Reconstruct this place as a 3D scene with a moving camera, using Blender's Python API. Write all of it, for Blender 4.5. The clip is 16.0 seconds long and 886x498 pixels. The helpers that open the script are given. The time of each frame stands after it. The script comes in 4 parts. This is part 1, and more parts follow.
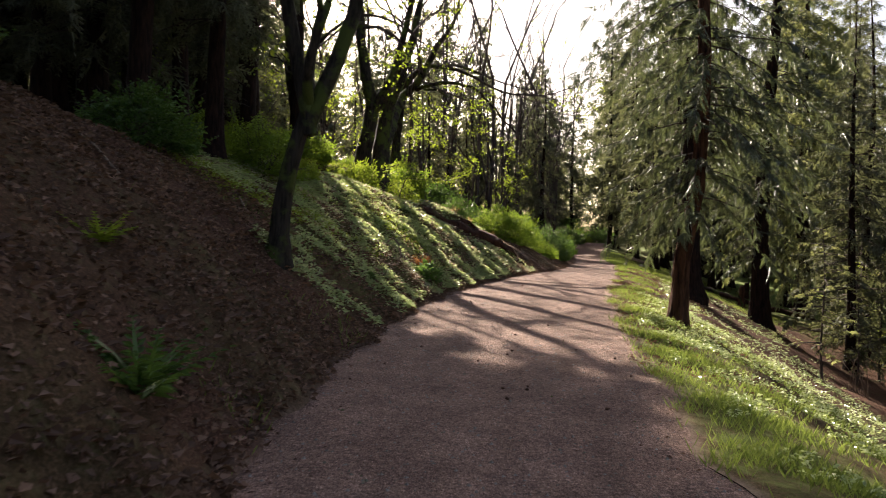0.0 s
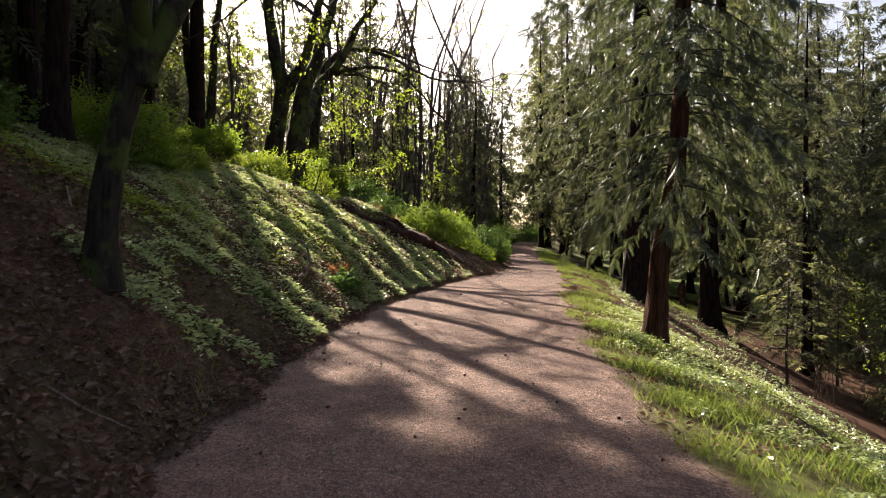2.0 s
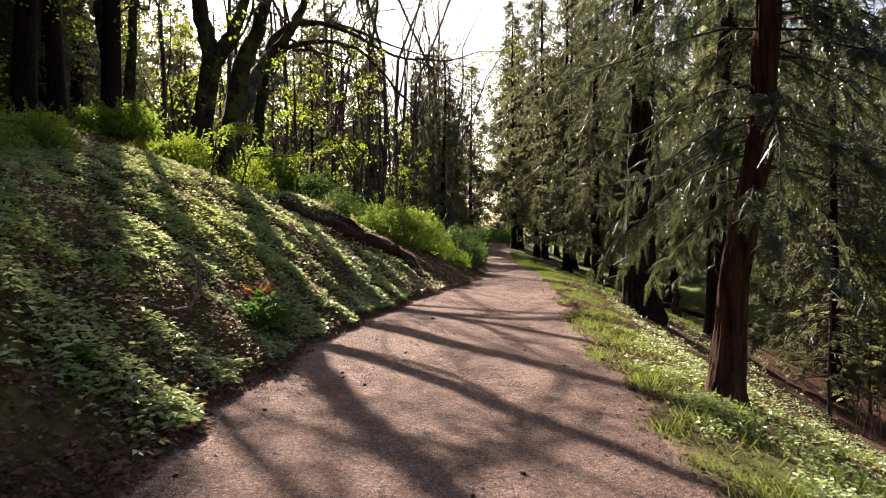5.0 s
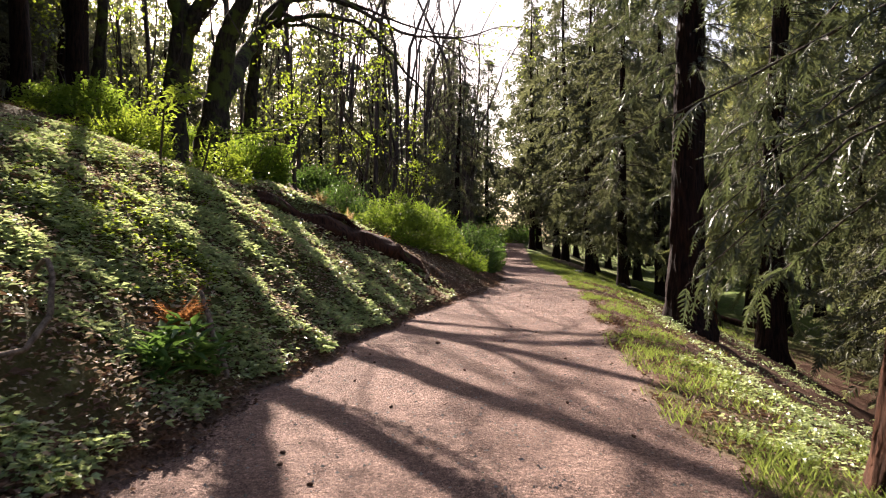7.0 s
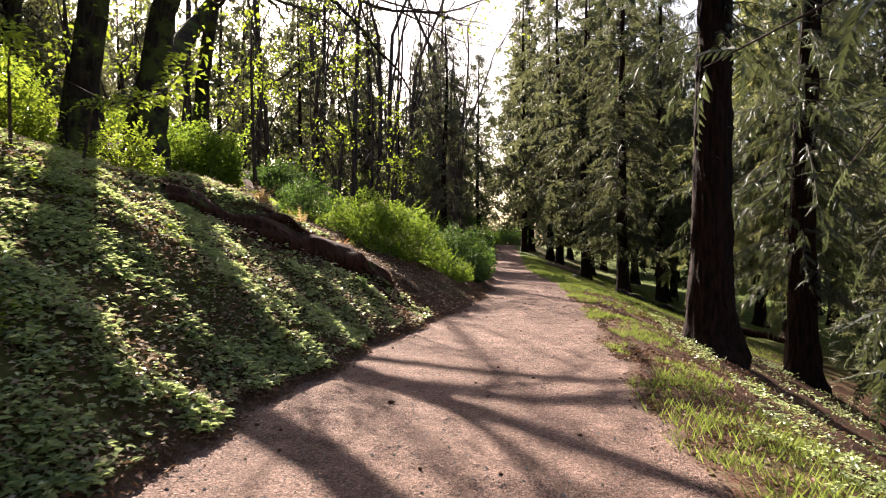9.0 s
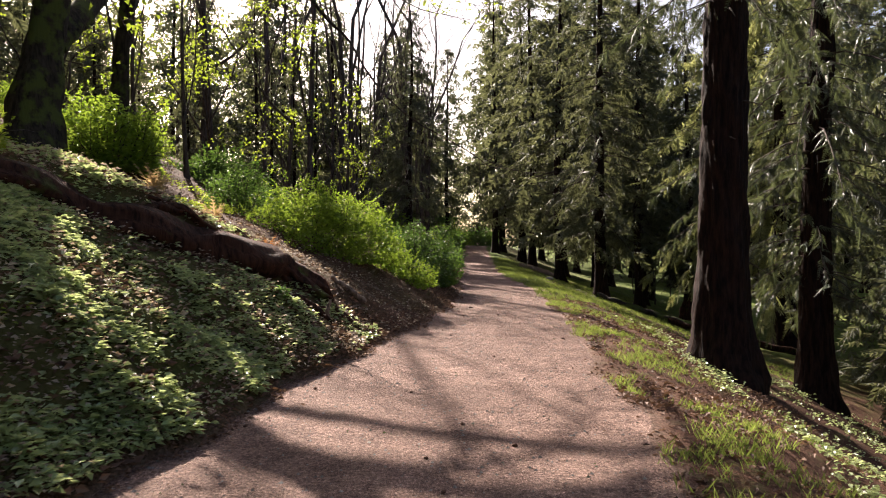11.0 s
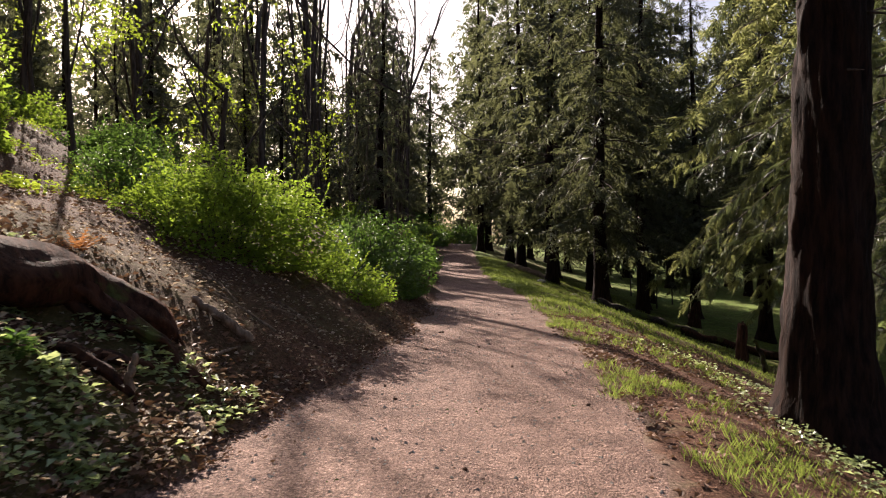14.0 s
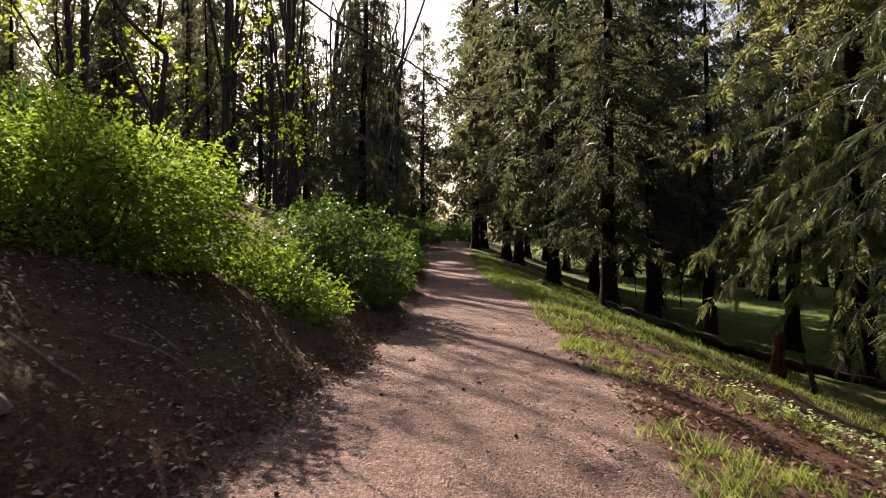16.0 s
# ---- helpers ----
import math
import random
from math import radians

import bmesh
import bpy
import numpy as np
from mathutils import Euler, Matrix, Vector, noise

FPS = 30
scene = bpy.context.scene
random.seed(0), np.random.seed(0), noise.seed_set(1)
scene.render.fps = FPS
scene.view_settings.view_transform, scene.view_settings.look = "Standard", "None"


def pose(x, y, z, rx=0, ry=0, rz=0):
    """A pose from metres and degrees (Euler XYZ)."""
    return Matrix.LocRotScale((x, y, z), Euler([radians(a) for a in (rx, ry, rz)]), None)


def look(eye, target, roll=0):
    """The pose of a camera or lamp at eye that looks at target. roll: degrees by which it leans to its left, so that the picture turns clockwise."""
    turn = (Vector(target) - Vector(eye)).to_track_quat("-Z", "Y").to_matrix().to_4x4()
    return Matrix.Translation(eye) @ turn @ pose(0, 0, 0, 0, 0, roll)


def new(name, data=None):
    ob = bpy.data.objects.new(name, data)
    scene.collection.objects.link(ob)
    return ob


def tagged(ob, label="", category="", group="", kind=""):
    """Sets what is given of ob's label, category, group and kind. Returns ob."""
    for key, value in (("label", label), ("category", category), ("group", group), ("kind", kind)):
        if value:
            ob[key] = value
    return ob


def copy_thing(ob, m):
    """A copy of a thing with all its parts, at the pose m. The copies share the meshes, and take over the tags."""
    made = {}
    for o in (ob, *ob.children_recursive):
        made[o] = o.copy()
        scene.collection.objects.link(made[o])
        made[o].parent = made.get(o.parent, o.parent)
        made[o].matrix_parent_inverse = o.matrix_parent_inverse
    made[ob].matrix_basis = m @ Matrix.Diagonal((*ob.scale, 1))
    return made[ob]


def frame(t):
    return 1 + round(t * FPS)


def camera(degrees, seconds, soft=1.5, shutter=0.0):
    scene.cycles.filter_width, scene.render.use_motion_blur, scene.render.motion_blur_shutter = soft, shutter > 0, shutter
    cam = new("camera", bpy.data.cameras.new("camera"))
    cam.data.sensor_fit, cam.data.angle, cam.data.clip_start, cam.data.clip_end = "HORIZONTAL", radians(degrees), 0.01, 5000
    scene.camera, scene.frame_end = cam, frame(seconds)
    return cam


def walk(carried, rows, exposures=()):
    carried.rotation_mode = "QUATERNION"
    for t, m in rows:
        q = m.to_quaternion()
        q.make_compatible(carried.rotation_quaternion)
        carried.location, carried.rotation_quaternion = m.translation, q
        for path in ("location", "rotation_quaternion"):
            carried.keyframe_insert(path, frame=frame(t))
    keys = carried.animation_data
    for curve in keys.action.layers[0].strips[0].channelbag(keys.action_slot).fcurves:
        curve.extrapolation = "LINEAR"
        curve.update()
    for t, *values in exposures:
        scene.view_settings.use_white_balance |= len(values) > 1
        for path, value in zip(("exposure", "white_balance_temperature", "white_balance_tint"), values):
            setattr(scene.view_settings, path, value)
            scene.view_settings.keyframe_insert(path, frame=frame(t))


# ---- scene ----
cam = camera(63.4, 16.0, soft=1.1, shutter=0.3)
METRES, EYE, TILT, LEAN, TURN = 24.0, 1.5, 0.0, -0.9, 0.0
ROWS = [
    (0.0, 0.0, 0.0, 0.0, 0.0, 0.0, -0.0),
    (0.5, -0.0005, 0.0336, 0.0006, -2.95, -0.05, 0.25),
    (1.0, 0.0003, 0.0678, 0.0012, -4.63, -0.06, 0.58),
    (1.5, 0.0015, 0.0994, 0.0019, -5.24, 0.03, 0.62),
    (2.0, 0.0047, 0.1319, 0.0029, -5.74, -0.02, 0.98),
    (2.5, 0.0073, 0.1615, 0.0041, -6.0, 0.06, 1.13),
    (3.0, 0.0091, 0.1915, 0.0056, -8.09, 0.03, 1.16),
    (3.5, 0.0124, 0.2205, 0.0067, -8.06, 0.2, 1.23),
    (4.0, 0.0157, 0.2484, 0.0081, -8.61, 0.08, 1.23),
    (6.5, 0.04, 0.3972, 0.0103, -7.32, -0.08, 1.02),
    (7.0, 0.0461, 0.4292, 0.0112, -7.07, -0.03, 0.97),
    (7.5, 0.0523, 0.4619, 0.0132, -7.13, -0.01, 1.0),
    (8.0, 0.06, 0.492, 0.015, -7.25, 0.03, 1.06),
    (8.5, 0.067, 0.5237, 0.0166, -7.47, -0.03, 1.06),
    (9.0, 0.0761, 0.5538, 0.017, -7.7, 0.01, 1.12),
    (9.5, 0.083, 0.5825, 0.0167, -8.15, 0.1, 1.04),
    (12.0, 0.1178, 0.724, 0.0166, -10.78, -0.03, 1.3),
    (12.5, 0.1261, 0.7541, 0.0174, -10.81, -0.04, 1.29),
    (13.0, 0.1339, 0.7857, 0.0181, -10.87, -0.06, 1.31),
    (13.5, 0.1437, 0.8167, 0.0182, -10.92, -0.06, 1.34),
    (14.0, 0.1527, 0.849, 0.0174, -11.12, -0.13, 1.29),
    (14.5, 0.1624, 0.8804, 0.0165, -11.24, -0.07, 1.31),
    (15.0, 0.1712, 0.9123, 0.0151, -11.39, -0.17, 1.24),
    (15.5, 0.1805, 0.9455, 0.0149, -11.38, -0.19, 1.24),
    (16.0, 0.1887, 0.9778, 0.0142, -11.44, -0.28, 1.1),
]
walk(cam, [(t, pose(0, 0, EYE, TILT, LEAN, TURN) @ pose(METRES * x, METRES * y, METRES * z, 90 + pitch, roll, yaw)) for t, x, y, z, yaw, pitch, roll in ROWS],
     exposures=[(0, 1.95, 6550, 15), (4, 1.8, 6450, 16), (7, 2.0, 6350, 20), (9.5, 2.05, 6350, 18), (12.5, 1.65, 6350, 20), (16, 1.6, 6450, 20)])

# ---- daylight: low spring sun ahead and to the left, open sky ----
SUN_ELEV, SUN_DIR = radians(32.5), Vector((-0.276, 0.961, 0)).normalized()
world = bpy.data.worlds.new("sky")
scene.world = world
world.use_nodes = True
wn = world.node_tree.nodes
sky = wn.new("ShaderNodeTexSky")
sky.sky_type = "NISHITA"
sky.sun_disc = False
sky.sun_elevation = SUN_ELEV
sky.sun_rotation = math.atan2(SUN_DIR.x, SUN_DIR.y)
sky.dust_density = 4.5
sky.ozone_density = 0.6
world.node_tree.links.new(sky.outputs[0], wn["Background"].inputs[0])
wn["Background"].inputs[1].default_value = 0.052
sun = new("sun", bpy.data.lights.new("sun", "SUN"))
sun.data.energy, sun.data.angle, sun.data.color = 5.0, radians(0.55), (1.0, 0.90, 0.74)
to_sun = SUN_DIR * math.cos(SUN_ELEV) + Vector((0, 0, math.sin(SUN_ELEV)))
sun.matrix_world = look((0, 0, 60) , Vector((0, 0, 60)) - to_sun)


# ---- materials ----
def node(nt, kind, **values):
    n = nt.nodes.new(kind)
    for k, v in values.items():
        n.inputs[k].default_value = v
    return n


def ramp(nt, fac, stops):
    n = nt.nodes.new("ShaderNodeValToRGB")
    while len(n.color_ramp.elements) < len(stops):
        n.color_ramp.elements.new(0.5)
    for e, (p, c) in zip(n.color_ramp.elements, stops):
        e.position, e.color = p, (*c, 1)
    nt.links.new(fac, n.inputs[0])
    return n.outputs[0]


def noise_tex(nt, scale, detail=6, rough=0.6, vec=None):
    n = nt.nodes.new("ShaderNodeTexNoise")
    n.inputs["Scale"].default_value, n.inputs["Detail"].default_value, n.inputs["Roughness"].default_value = scale, detail, rough
    if vec is None:
        vec = nt.nodes.new("ShaderNodeNewGeometry").outputs["Position"]
    nt.links.new(vec, n.inputs["Vector"])
    return n.outputs[0]


def mix(nt, fac, a, b, mode="MIX"):
    n = nt.nodes.new("ShaderNodeMix")
    n.data_type, n.blend_type = "RGBA", mode
    for sock, v in ((n.inputs["Factor"], fac), (n.inputs["A"], a), (n.inputs["B"], b)):
        if isinstance(v, (int, float, tuple)):
            sock.default_value = v if not isinstance(v, tuple) else (*v, 1)
        else:
            nt.links.new(v, sock)
    return n.outputs["Result"]


def bump(nt, height, strength, dist, bsdf):
    n = nt.nodes.new("ShaderNodeBump")
    n.inputs["Strength"].default_value, n.inputs["Distance"].default_value = strength, dist
    nt.links.new(height, n.inputs["Height"])
    nt.links.new(n.outputs[0], bsdf.inputs["Normal"])


def material(name, rough=0.8, spec=0.3):
    m = bpy.data.materials.new(name)
    m.use_nodes = True
    b = m.node_tree.nodes["Principled BSDF"]
    b.inputs["Roughness"].default_value, b.inputs["Specular IOR Level"].default_value = rough, spec
    return m, m.node_tree, b


def leaf_material(name, dark, light, through_c, share=0.45, rough=0.45, spec=0.4):
    """Leaves: coloured piece by piece, with light passing through the blade."""
    m, nt, b = material(name, rough, spec)
    geo = nt.nodes.new("ShaderNodeNewGeometry")
    big = noise_tex(nt, 0.9, 3)
    f = mix(nt, 0.35, geo.outputs["Random Per Island"], big)
    col = ramp(nt, f, [(0.15, dark), (0.85, light)])
    nt.links.new(col, b.inputs["Base Color"])
    tr = nt.nodes.new("ShaderNodeBsdfTranslucent")
    tc = mix(nt, 0.5, col, through_c)
    nt.links.new(tc, tr.inputs[0])
    mx = nt.nodes.new("ShaderNodeMixShader")
    mx.inputs[0].default_value = share
    nt.links.new(b.outputs[0], mx.inputs[1])
    nt.links.new(tr.outputs[0], mx.inputs[2])
    nt.links.new(mx.outputs[0], nt.nodes["Material Output"].inputs[0])
    return m


def bark_material(name, dark, light, moss=0.0, scale=1.0):
    m, nt, b = material(name, 0.9, 0.15)
    tc = nt.nodes.new("ShaderNodeTexCoord")
    mp = nt.nodes.new("ShaderNodeMapping")
    mp.inputs["Scale"].default_value = (14 * scale, 14 * scale, 2.2 * scale)
    nt.links.new(tc.outputs["Object"], mp.inputs[0])
    ridge = noise_tex(nt, 1.0, 7, 0.65, mp.outputs[0])
    patch = noise_tex(nt, 1.3, 4)
    col = ramp(nt, ridge, [(0.36, dark), (0.62, light)])
    col = mix(nt, 0.5, col, ramp(nt, patch, [(0.3, tuple(c * 0.6 for c in light)), (0.7, tuple(min(1, c * 1.25) for c in light))]), "OVERLAY")
    if moss:
        col = mix(nt, ramp(nt, noise_tex(nt, 2.2, 5), [(0.62 - 0.3 * moss, (0, 0, 0)), (0.72 - 0.3 * moss, (1, 1, 1))]), col, (0.07, 0.085, 0.02))
    nt.links.new(col, b.inputs["Base Color"])
    bump(nt, ridge, 1.0, 0.03, b)
    return m


def ground_material():
    m, nt, b = material("ground_soil", 0.95, 0.1)
    at = nt.nodes.new("ShaderNodeVertexColor")
    at.layer_name = "cover"
    sep = nt.nodes.new("ShaderNodeSeparateColor")
    nt.links.new(at.outputs[0], sep.inputs[0])
    fine, mid, wide = noise_tex(nt, 45, 6), noise_tex(nt, 6, 6), noise_tex(nt, 0.7, 4)
    soil = ramp(nt, fine, [(0.3, (0.028, 0.013, 0.008)), (0.5, (0.085, 0.042, 0.026)), (0.72, (0.22, 0.118, 0.078))])
    soil = mix(nt, ramp(nt, mid, [(0.45, (0, 0, 0)), (0.65, (1, 1, 1))]), soil, mix(nt, 0.5, soil, (0.07, 0.034, 0.022)))
    grass = ramp(nt, mid, [(0.3, (0.05, 0.085, 0.015)), (0.7, (0.17, 0.25, 0.045))])
    grass = mix(nt, ramp(nt, fine, [(0.5, (0, 0, 0)), (0.7, (0.6, 0.6, 0.6))]), grass, (0.16, 0.12, 0.06))
    moss = ramp(nt, mid, [(0.3, (0.04, 0.05, 0.012)), (0.7, (0.11, 0.12, 0.03))])
    dirt = ramp(nt, fine, [(0.3, (0.17, 0.115, 0.09)), (0.5, (0.26, 0.185, 0.145)), (0.75, (0.38, 0.29, 0.235))])
    col = mix(nt, sep.outputs[1], soil, moss)
    edge = nt.nodes.new("ShaderNodeMath")
    edge.operation = "MULTIPLY_ADD"
    nt.links.new(mid, edge.inputs[0])
    edge.inputs[1].default_value = 1.0
    edge.inputs[2].default_value = -0.55
    add = nt.nodes.new("ShaderNodeMath")
    add.operation, add.use_clamp = "ADD", True
    nt.links.new(edge.outputs[0], add.inputs[0])
    nt.links.new(sep.outputs[0], add.inputs[1])
    col = mix(nt, add.outputs[0], col, grass)
    add2 = nt.nodes.new("ShaderNodeMath")
    add2.operation, add2.use_clamp = "ADD", True
    nt.links.new(edge.outputs[0], add2.inputs[0])
    nt.links.new(sep.outputs[2], add2.inputs[1])
    col = mix(nt, add2.outputs[0], col, dirt)
    col = mix(nt, 0.35, col, ramp(nt, wide, [(0.3, (0.3, 0.3, 0.3)), (0.7, (0.7, 0.7, 0.7))]), "OVERLAY")
    nt.links.new(col, b.inputs["Base Color"])
    bump(nt, mix(nt, 0.5, fine, mid), 0.9, 0.04, b)
    return m


def path_material():
    m, nt, b = material("packed_gravel_dirt", 0.93, 0.15)
    grit, fine, mid, wide = noise_tex(nt, 95, 3, 0.7), noise_tex(nt, 30, 7, 0.75), noise_tex(nt, 3.2, 6), noise_tex(nt, 0.6, 4)
    col = ramp(nt, fine, [(0.3, (0.09, 0.062, 0.052)), (0.52, (0.23, 0.152, 0.124)), (0.76, (0.46, 0.335, 0.285))])
    col = mix(nt, 0.5, col, ramp(nt, mid, [(0.3, (0.22, 0.20, 0.185)), (0.68, (0.74, 0.73, 0.72))]), "OVERLAY")
    col = mix(nt, 0.45, col, ramp(nt, wide, [(0.35, (0.36, 0.34, 0.33)), (0.65, (0.64, 0.64, 0.63))]), "OVERLAY")
    col = mix(nt, 0.5, col, ramp(nt, grit, [(0.42, (0.12, 0.11, 0.11)), (0.58, (0.88, 0.87, 0.86))]), "OVERLAY")
    peb = nt.nodes.new("ShaderNodeTexVoronoi")
    peb.inputs["Scale"].default_value = 62
    nt.links.new(nt.nodes.new("ShaderNodeNewGeometry").outputs["Position"], peb.inputs["Vector"])
    tone = nt.nodes.new("ShaderNodeSeparateColor")
    nt.links.new(peb.outputs["Color"], tone.inputs[0])
    col = mix(nt, 0.42, col, ramp(nt, tone.outputs[0], [(0.0, (0.18, 0.17, 0.16)), (0.6, (0.5, 0.5, 0.5)), (1.0, (0.9, 0.89, 0.87))]), "OVERLAY")
    nt.links.new(col, b.inputs["Base Color"])
    bump(nt, mix(nt, 0.35, mix(nt, 0.5, fine, peb.outputs[0]), noise_tex(nt, 9, 8, 0.7)), 1.0, 0.06, b)
    return m


MAT_GROUND, MAT_PATH = ground_material(), path_material()
MAT_FIR_BARK = bark_material("fir_bark", (0.009, 0.005, 0.004), (0.058, 0.030, 0.021))
MAT_CEDAR_BARK = bark_material("cedar_bark", (0.028, 0.014, 0.009), (0.17, 0.085, 0.052))
MAT_GREY_BARK = bark_material("mossy_grey_bark", (0.018, 0.014, 0.011), (0.085, 0.068, 0.052), 0.45)
MAT_TWIG = bark_material("twig_bark", (0.045, 0.036, 0.031), (0.16, 0.13, 0.115))
MAT_DEADWOOD = bark_material("dead_wood", (0.10, 0.075, 0.055), (0.36, 0.29, 0.23), 0, 1.6)
MAT_ROOT = bark_material("rotten_root", (0.022, 0.011, 0.007), (0.12, 0.055, 0.032), 0.1, 1.2)
MAT_CEDAR = leaf_material("cedar_sprays", (0.018, 0.025, 0.016), (0.085, 0.098, 0.06), (0.20, 0.24, 0.07), 0.3, 0.42, 0.7)
MAT_FIR = leaf_material("fir_needles", (0.032, 0.037, 0.024), (0.125, 0.128, 0.08), (0.24, 0.26, 0.09), 0.33, 0.6, 0.35)
MAT_SPRING = leaf_material("spring_leaves", (0.09, 0.14, 0.015), (0.20, 0.27, 0.03), (0.45, 0.55, 0.04), 0.55)
MAT_SHRUB = leaf_material("shrub_leaves", (0.05, 0.10, 0.012), (0.17, 0.27, 0.03), (0.42, 0.56, 0.05), 0.5, 0.55, 0.3)
MAT_IVY = leaf_material("creeper_leaves", (0.13, 0.19, 0.06), (0.42, 0.50, 0.23), (0.72, 0.80, 0.30), 0.42, 0.3, 1.0)
MAT_GRASS = leaf_material("grass_blades", (0.045, 0.085, 0.012), (0.19, 0.24, 0.06), (0.38, 0.46, 0.08), 0.48, 0.5)
MAT_LITTER = leaf_material("fallen_leaves", (0.045, 0.022, 0.013), (0.25, 0.145, 0.095), (0.25, 0.14, 0.06), 0.15, 0.7, 0.3)
MAT_DEADFERN = leaf_material("dead_fern", (0.28, 0.11, 0.035), (0.50, 0.24, 0.09), (0.55, 0.25, 0.08), 0.4, 0.7, 0.2)
MAT_STRAW = leaf_material("dry_straw", (0.30, 0.21, 0.10), (0.50, 0.38, 0.20), (0.5, 0.35, 0.15), 0.4, 0.7, 0.2)
MAT_BROADLEAF = leaf_material("broad_leaves", (0.035, 0.085, 0.018), (0.11, 0.20, 0.04), (0.18, 0.30, 0.05), 0.35, 0.5, 0.5)
MAT_CONE = bark_material("cone_scales", (0.05, 0.03, 0.02), (0.2, 0.125, 0.085), 0, 3)
MAT_STONE = bark_material("grey_stone", (0.14, 0.13, 0.12), (0.38, 0.37, 0.35), 0.15, 0.7)
MAT_WEEP = leaf_material("pale_sprays", (0.10, 0.11, 0.045), (0.31, 0.32, 0.14), (0.48, 0.50, 0.16), 0.45, 0.5, 0.3)
# darker shrub leaves; on bushes labelled shaded, part of the shade is in this colour
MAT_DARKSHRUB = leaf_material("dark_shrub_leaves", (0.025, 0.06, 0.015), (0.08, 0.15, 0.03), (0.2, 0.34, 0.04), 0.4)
MAT_DRYLEAF = leaf_material("dry_leaves", (0.20, 0.14, 0.095), (0.55, 0.45, 0.34), (0.5, 0.38, 0.22), 0.3, 0.6, 0.4)


# ---- the lie of the land ----
LEFT_Y = (-60, 0, 4, 8.4, 12, 14, 17, 20, 22, 24, 26, 28, 30, 34, 38, 48, 56, 63.5, 80, 104, 145, 200, 600)
LEFT_X = (-0.4, -1.15, -1.2, -1.2, -0.8, -0.5, 0.15, 1.05, 1.75, 2.5, 3.4, 4.2, 4.9, 6.0, 7.0, 8.9, 10.2, 11.5, 15, 20.5, 27.5, 38, 118)
RIGHT_Y = (-60, 0, 4.2, 6.9, 11, 15.5, 17.4, 20, 22, 24.4, 27, 30, 32, 35, 38, 47, 55, 63, 80, 104, 145, 200, 600)
RIGHT_X = (1.2, 1.6, 1.8, 2.16, 2.8, 3.7, 4.0, 4.7, 5.2, 5.8, 6.6, 7.35, 7.75, 8.55, 9.2, 10.6, 12.4, 14.1, 17.8, 23.5, 30.2, 41, 121)
RISE_Y = (-60, 0, 11, 17, 23, 26, 30, 43, 55, 108, 200, 600)
RISE_Z = (-0.8, 0, 0.22, 0.42, 0.58, 0.66, 0.72, 0.85, 1.05, 3.3, 6, 9)
BANK_D = (0, 0.3, 1, 2, 3.5, 5, 8, 15, 40, 150, 700)
BANK_H = (0, 0.22, 0.85, 1.6, 2.5, 3.05, 3.6, 4.5, 8, 14, 22)
BANK_FY, BANK_F = (-60, 6, 13, 22, 26, 29, 36, 60, 600), (1.2, 1.2, 1.0, 1.0, 0.82, 0.66, 0.68, 0.7, 0.6)
DROP_D = (0, 0.7, 1.4, 2, 5.4, 7, 10, 15, 25, 60, 700)
DROP_H = (0, -0.08, -0.33, -0.58, -2.3, -3.2, -4.3, -5.1, -5.4, -5.0, -3)
DROP_FY, DROP_F = (-60, 24, 31, 48, 600), (1.0, 1.0, 0.8, 0.6, 0.6)


def soft(y, ys, xs, w=1.2):
    return (np.interp(y - w, ys, xs) + 2 * np.interp(y, ys, xs) + np.interp(y + w, ys, xs)) / 4


def ripple(x, y):
    """Lumps of a hand's to a metre's size, 0 about the middle."""
    return (np.sin(1.7 * x + 0.6 * y + 1.3 * np.sin(0.9 * y)) + np.sin(2.3 * y - 1.1 * x + 1.7 * np.sin(1.3 * x)) + 0.6 * np.sin(4.9 * x + 3.7 * y) + 0.5 * np.sin(5.3 * y - 4.1 * x + 2.0)) / 3.1


def edge_left(y):
    return soft(y, LEFT_Y, LEFT_X) + 0.07 * np.sin(2.1 * y) + 0.05 * np.sin(5.3 * y + 1)


def edge_right(y):
    return soft(y, RIGHT_Y, RIGHT_X) + 0.08 * np.sin(1.7 * y + 2) + 0.05 * np.sin(4.7 * y)


def land(x, y):
    x, y = np.asarray(x, float), np.asarray(y, float)
    dl, dr = edge_left(y) - x, x - edge_right(y)
    base = soft(y, RISE_Y, RISE_Z, 2)
    low = np.interp(y, BANK_FY, BANK_F)
    up = soft(dl, BANK_D, BANK_H, 0.15) * (low + (1.1 - low) * np.interp(dl, (5.8, 9.5), (0, 1)) * np.interp(y, (18, 24, 45, 60), (0, 1, 1, 0)))
    down = soft(dr, DROP_D, DROP_H, 0.3) * np.interp(y, DROP_FY, DROP_F)
    rough = ripple(x, y)
    across_root, along_root = -0.65 * (x - 0.8) + 0.76 * (y - 25.0), 0.76 * (x - 0.8) + 0.65 * (y - 25.0)
    step = np.clip((across_root + 0.12) / 0.2, 0, 1)
    ledge = (0.30 * step * np.exp(-(np.maximum(across_root, 0) / 1.6) ** 2) - 0.14 * (1 - step) * np.exp(-(across_root / 0.5) ** 2)) * np.exp(-(along_root / 1.7) ** 4)
    on = (dl < 0) & (dr < 0)
    width = np.maximum(edge_right(y) - edge_left(y), 0.5)
    across = np.clip((x - edge_left(y)) / width, 0, 1)
    z = base + np.where(dl > 0, up, 0) + np.where(dr > 0, down, 0) + 0.03 - 0.06 * across
    lump = np.where(on, 0.008, np.clip(0.015 + 0.03 * np.maximum(dl, dr), 0.015, 0.07))
    lump = np.where((dl > 0) & (dl < 6) & (y > 11), 0.013, lump)
    return z + lump * rough + ledge


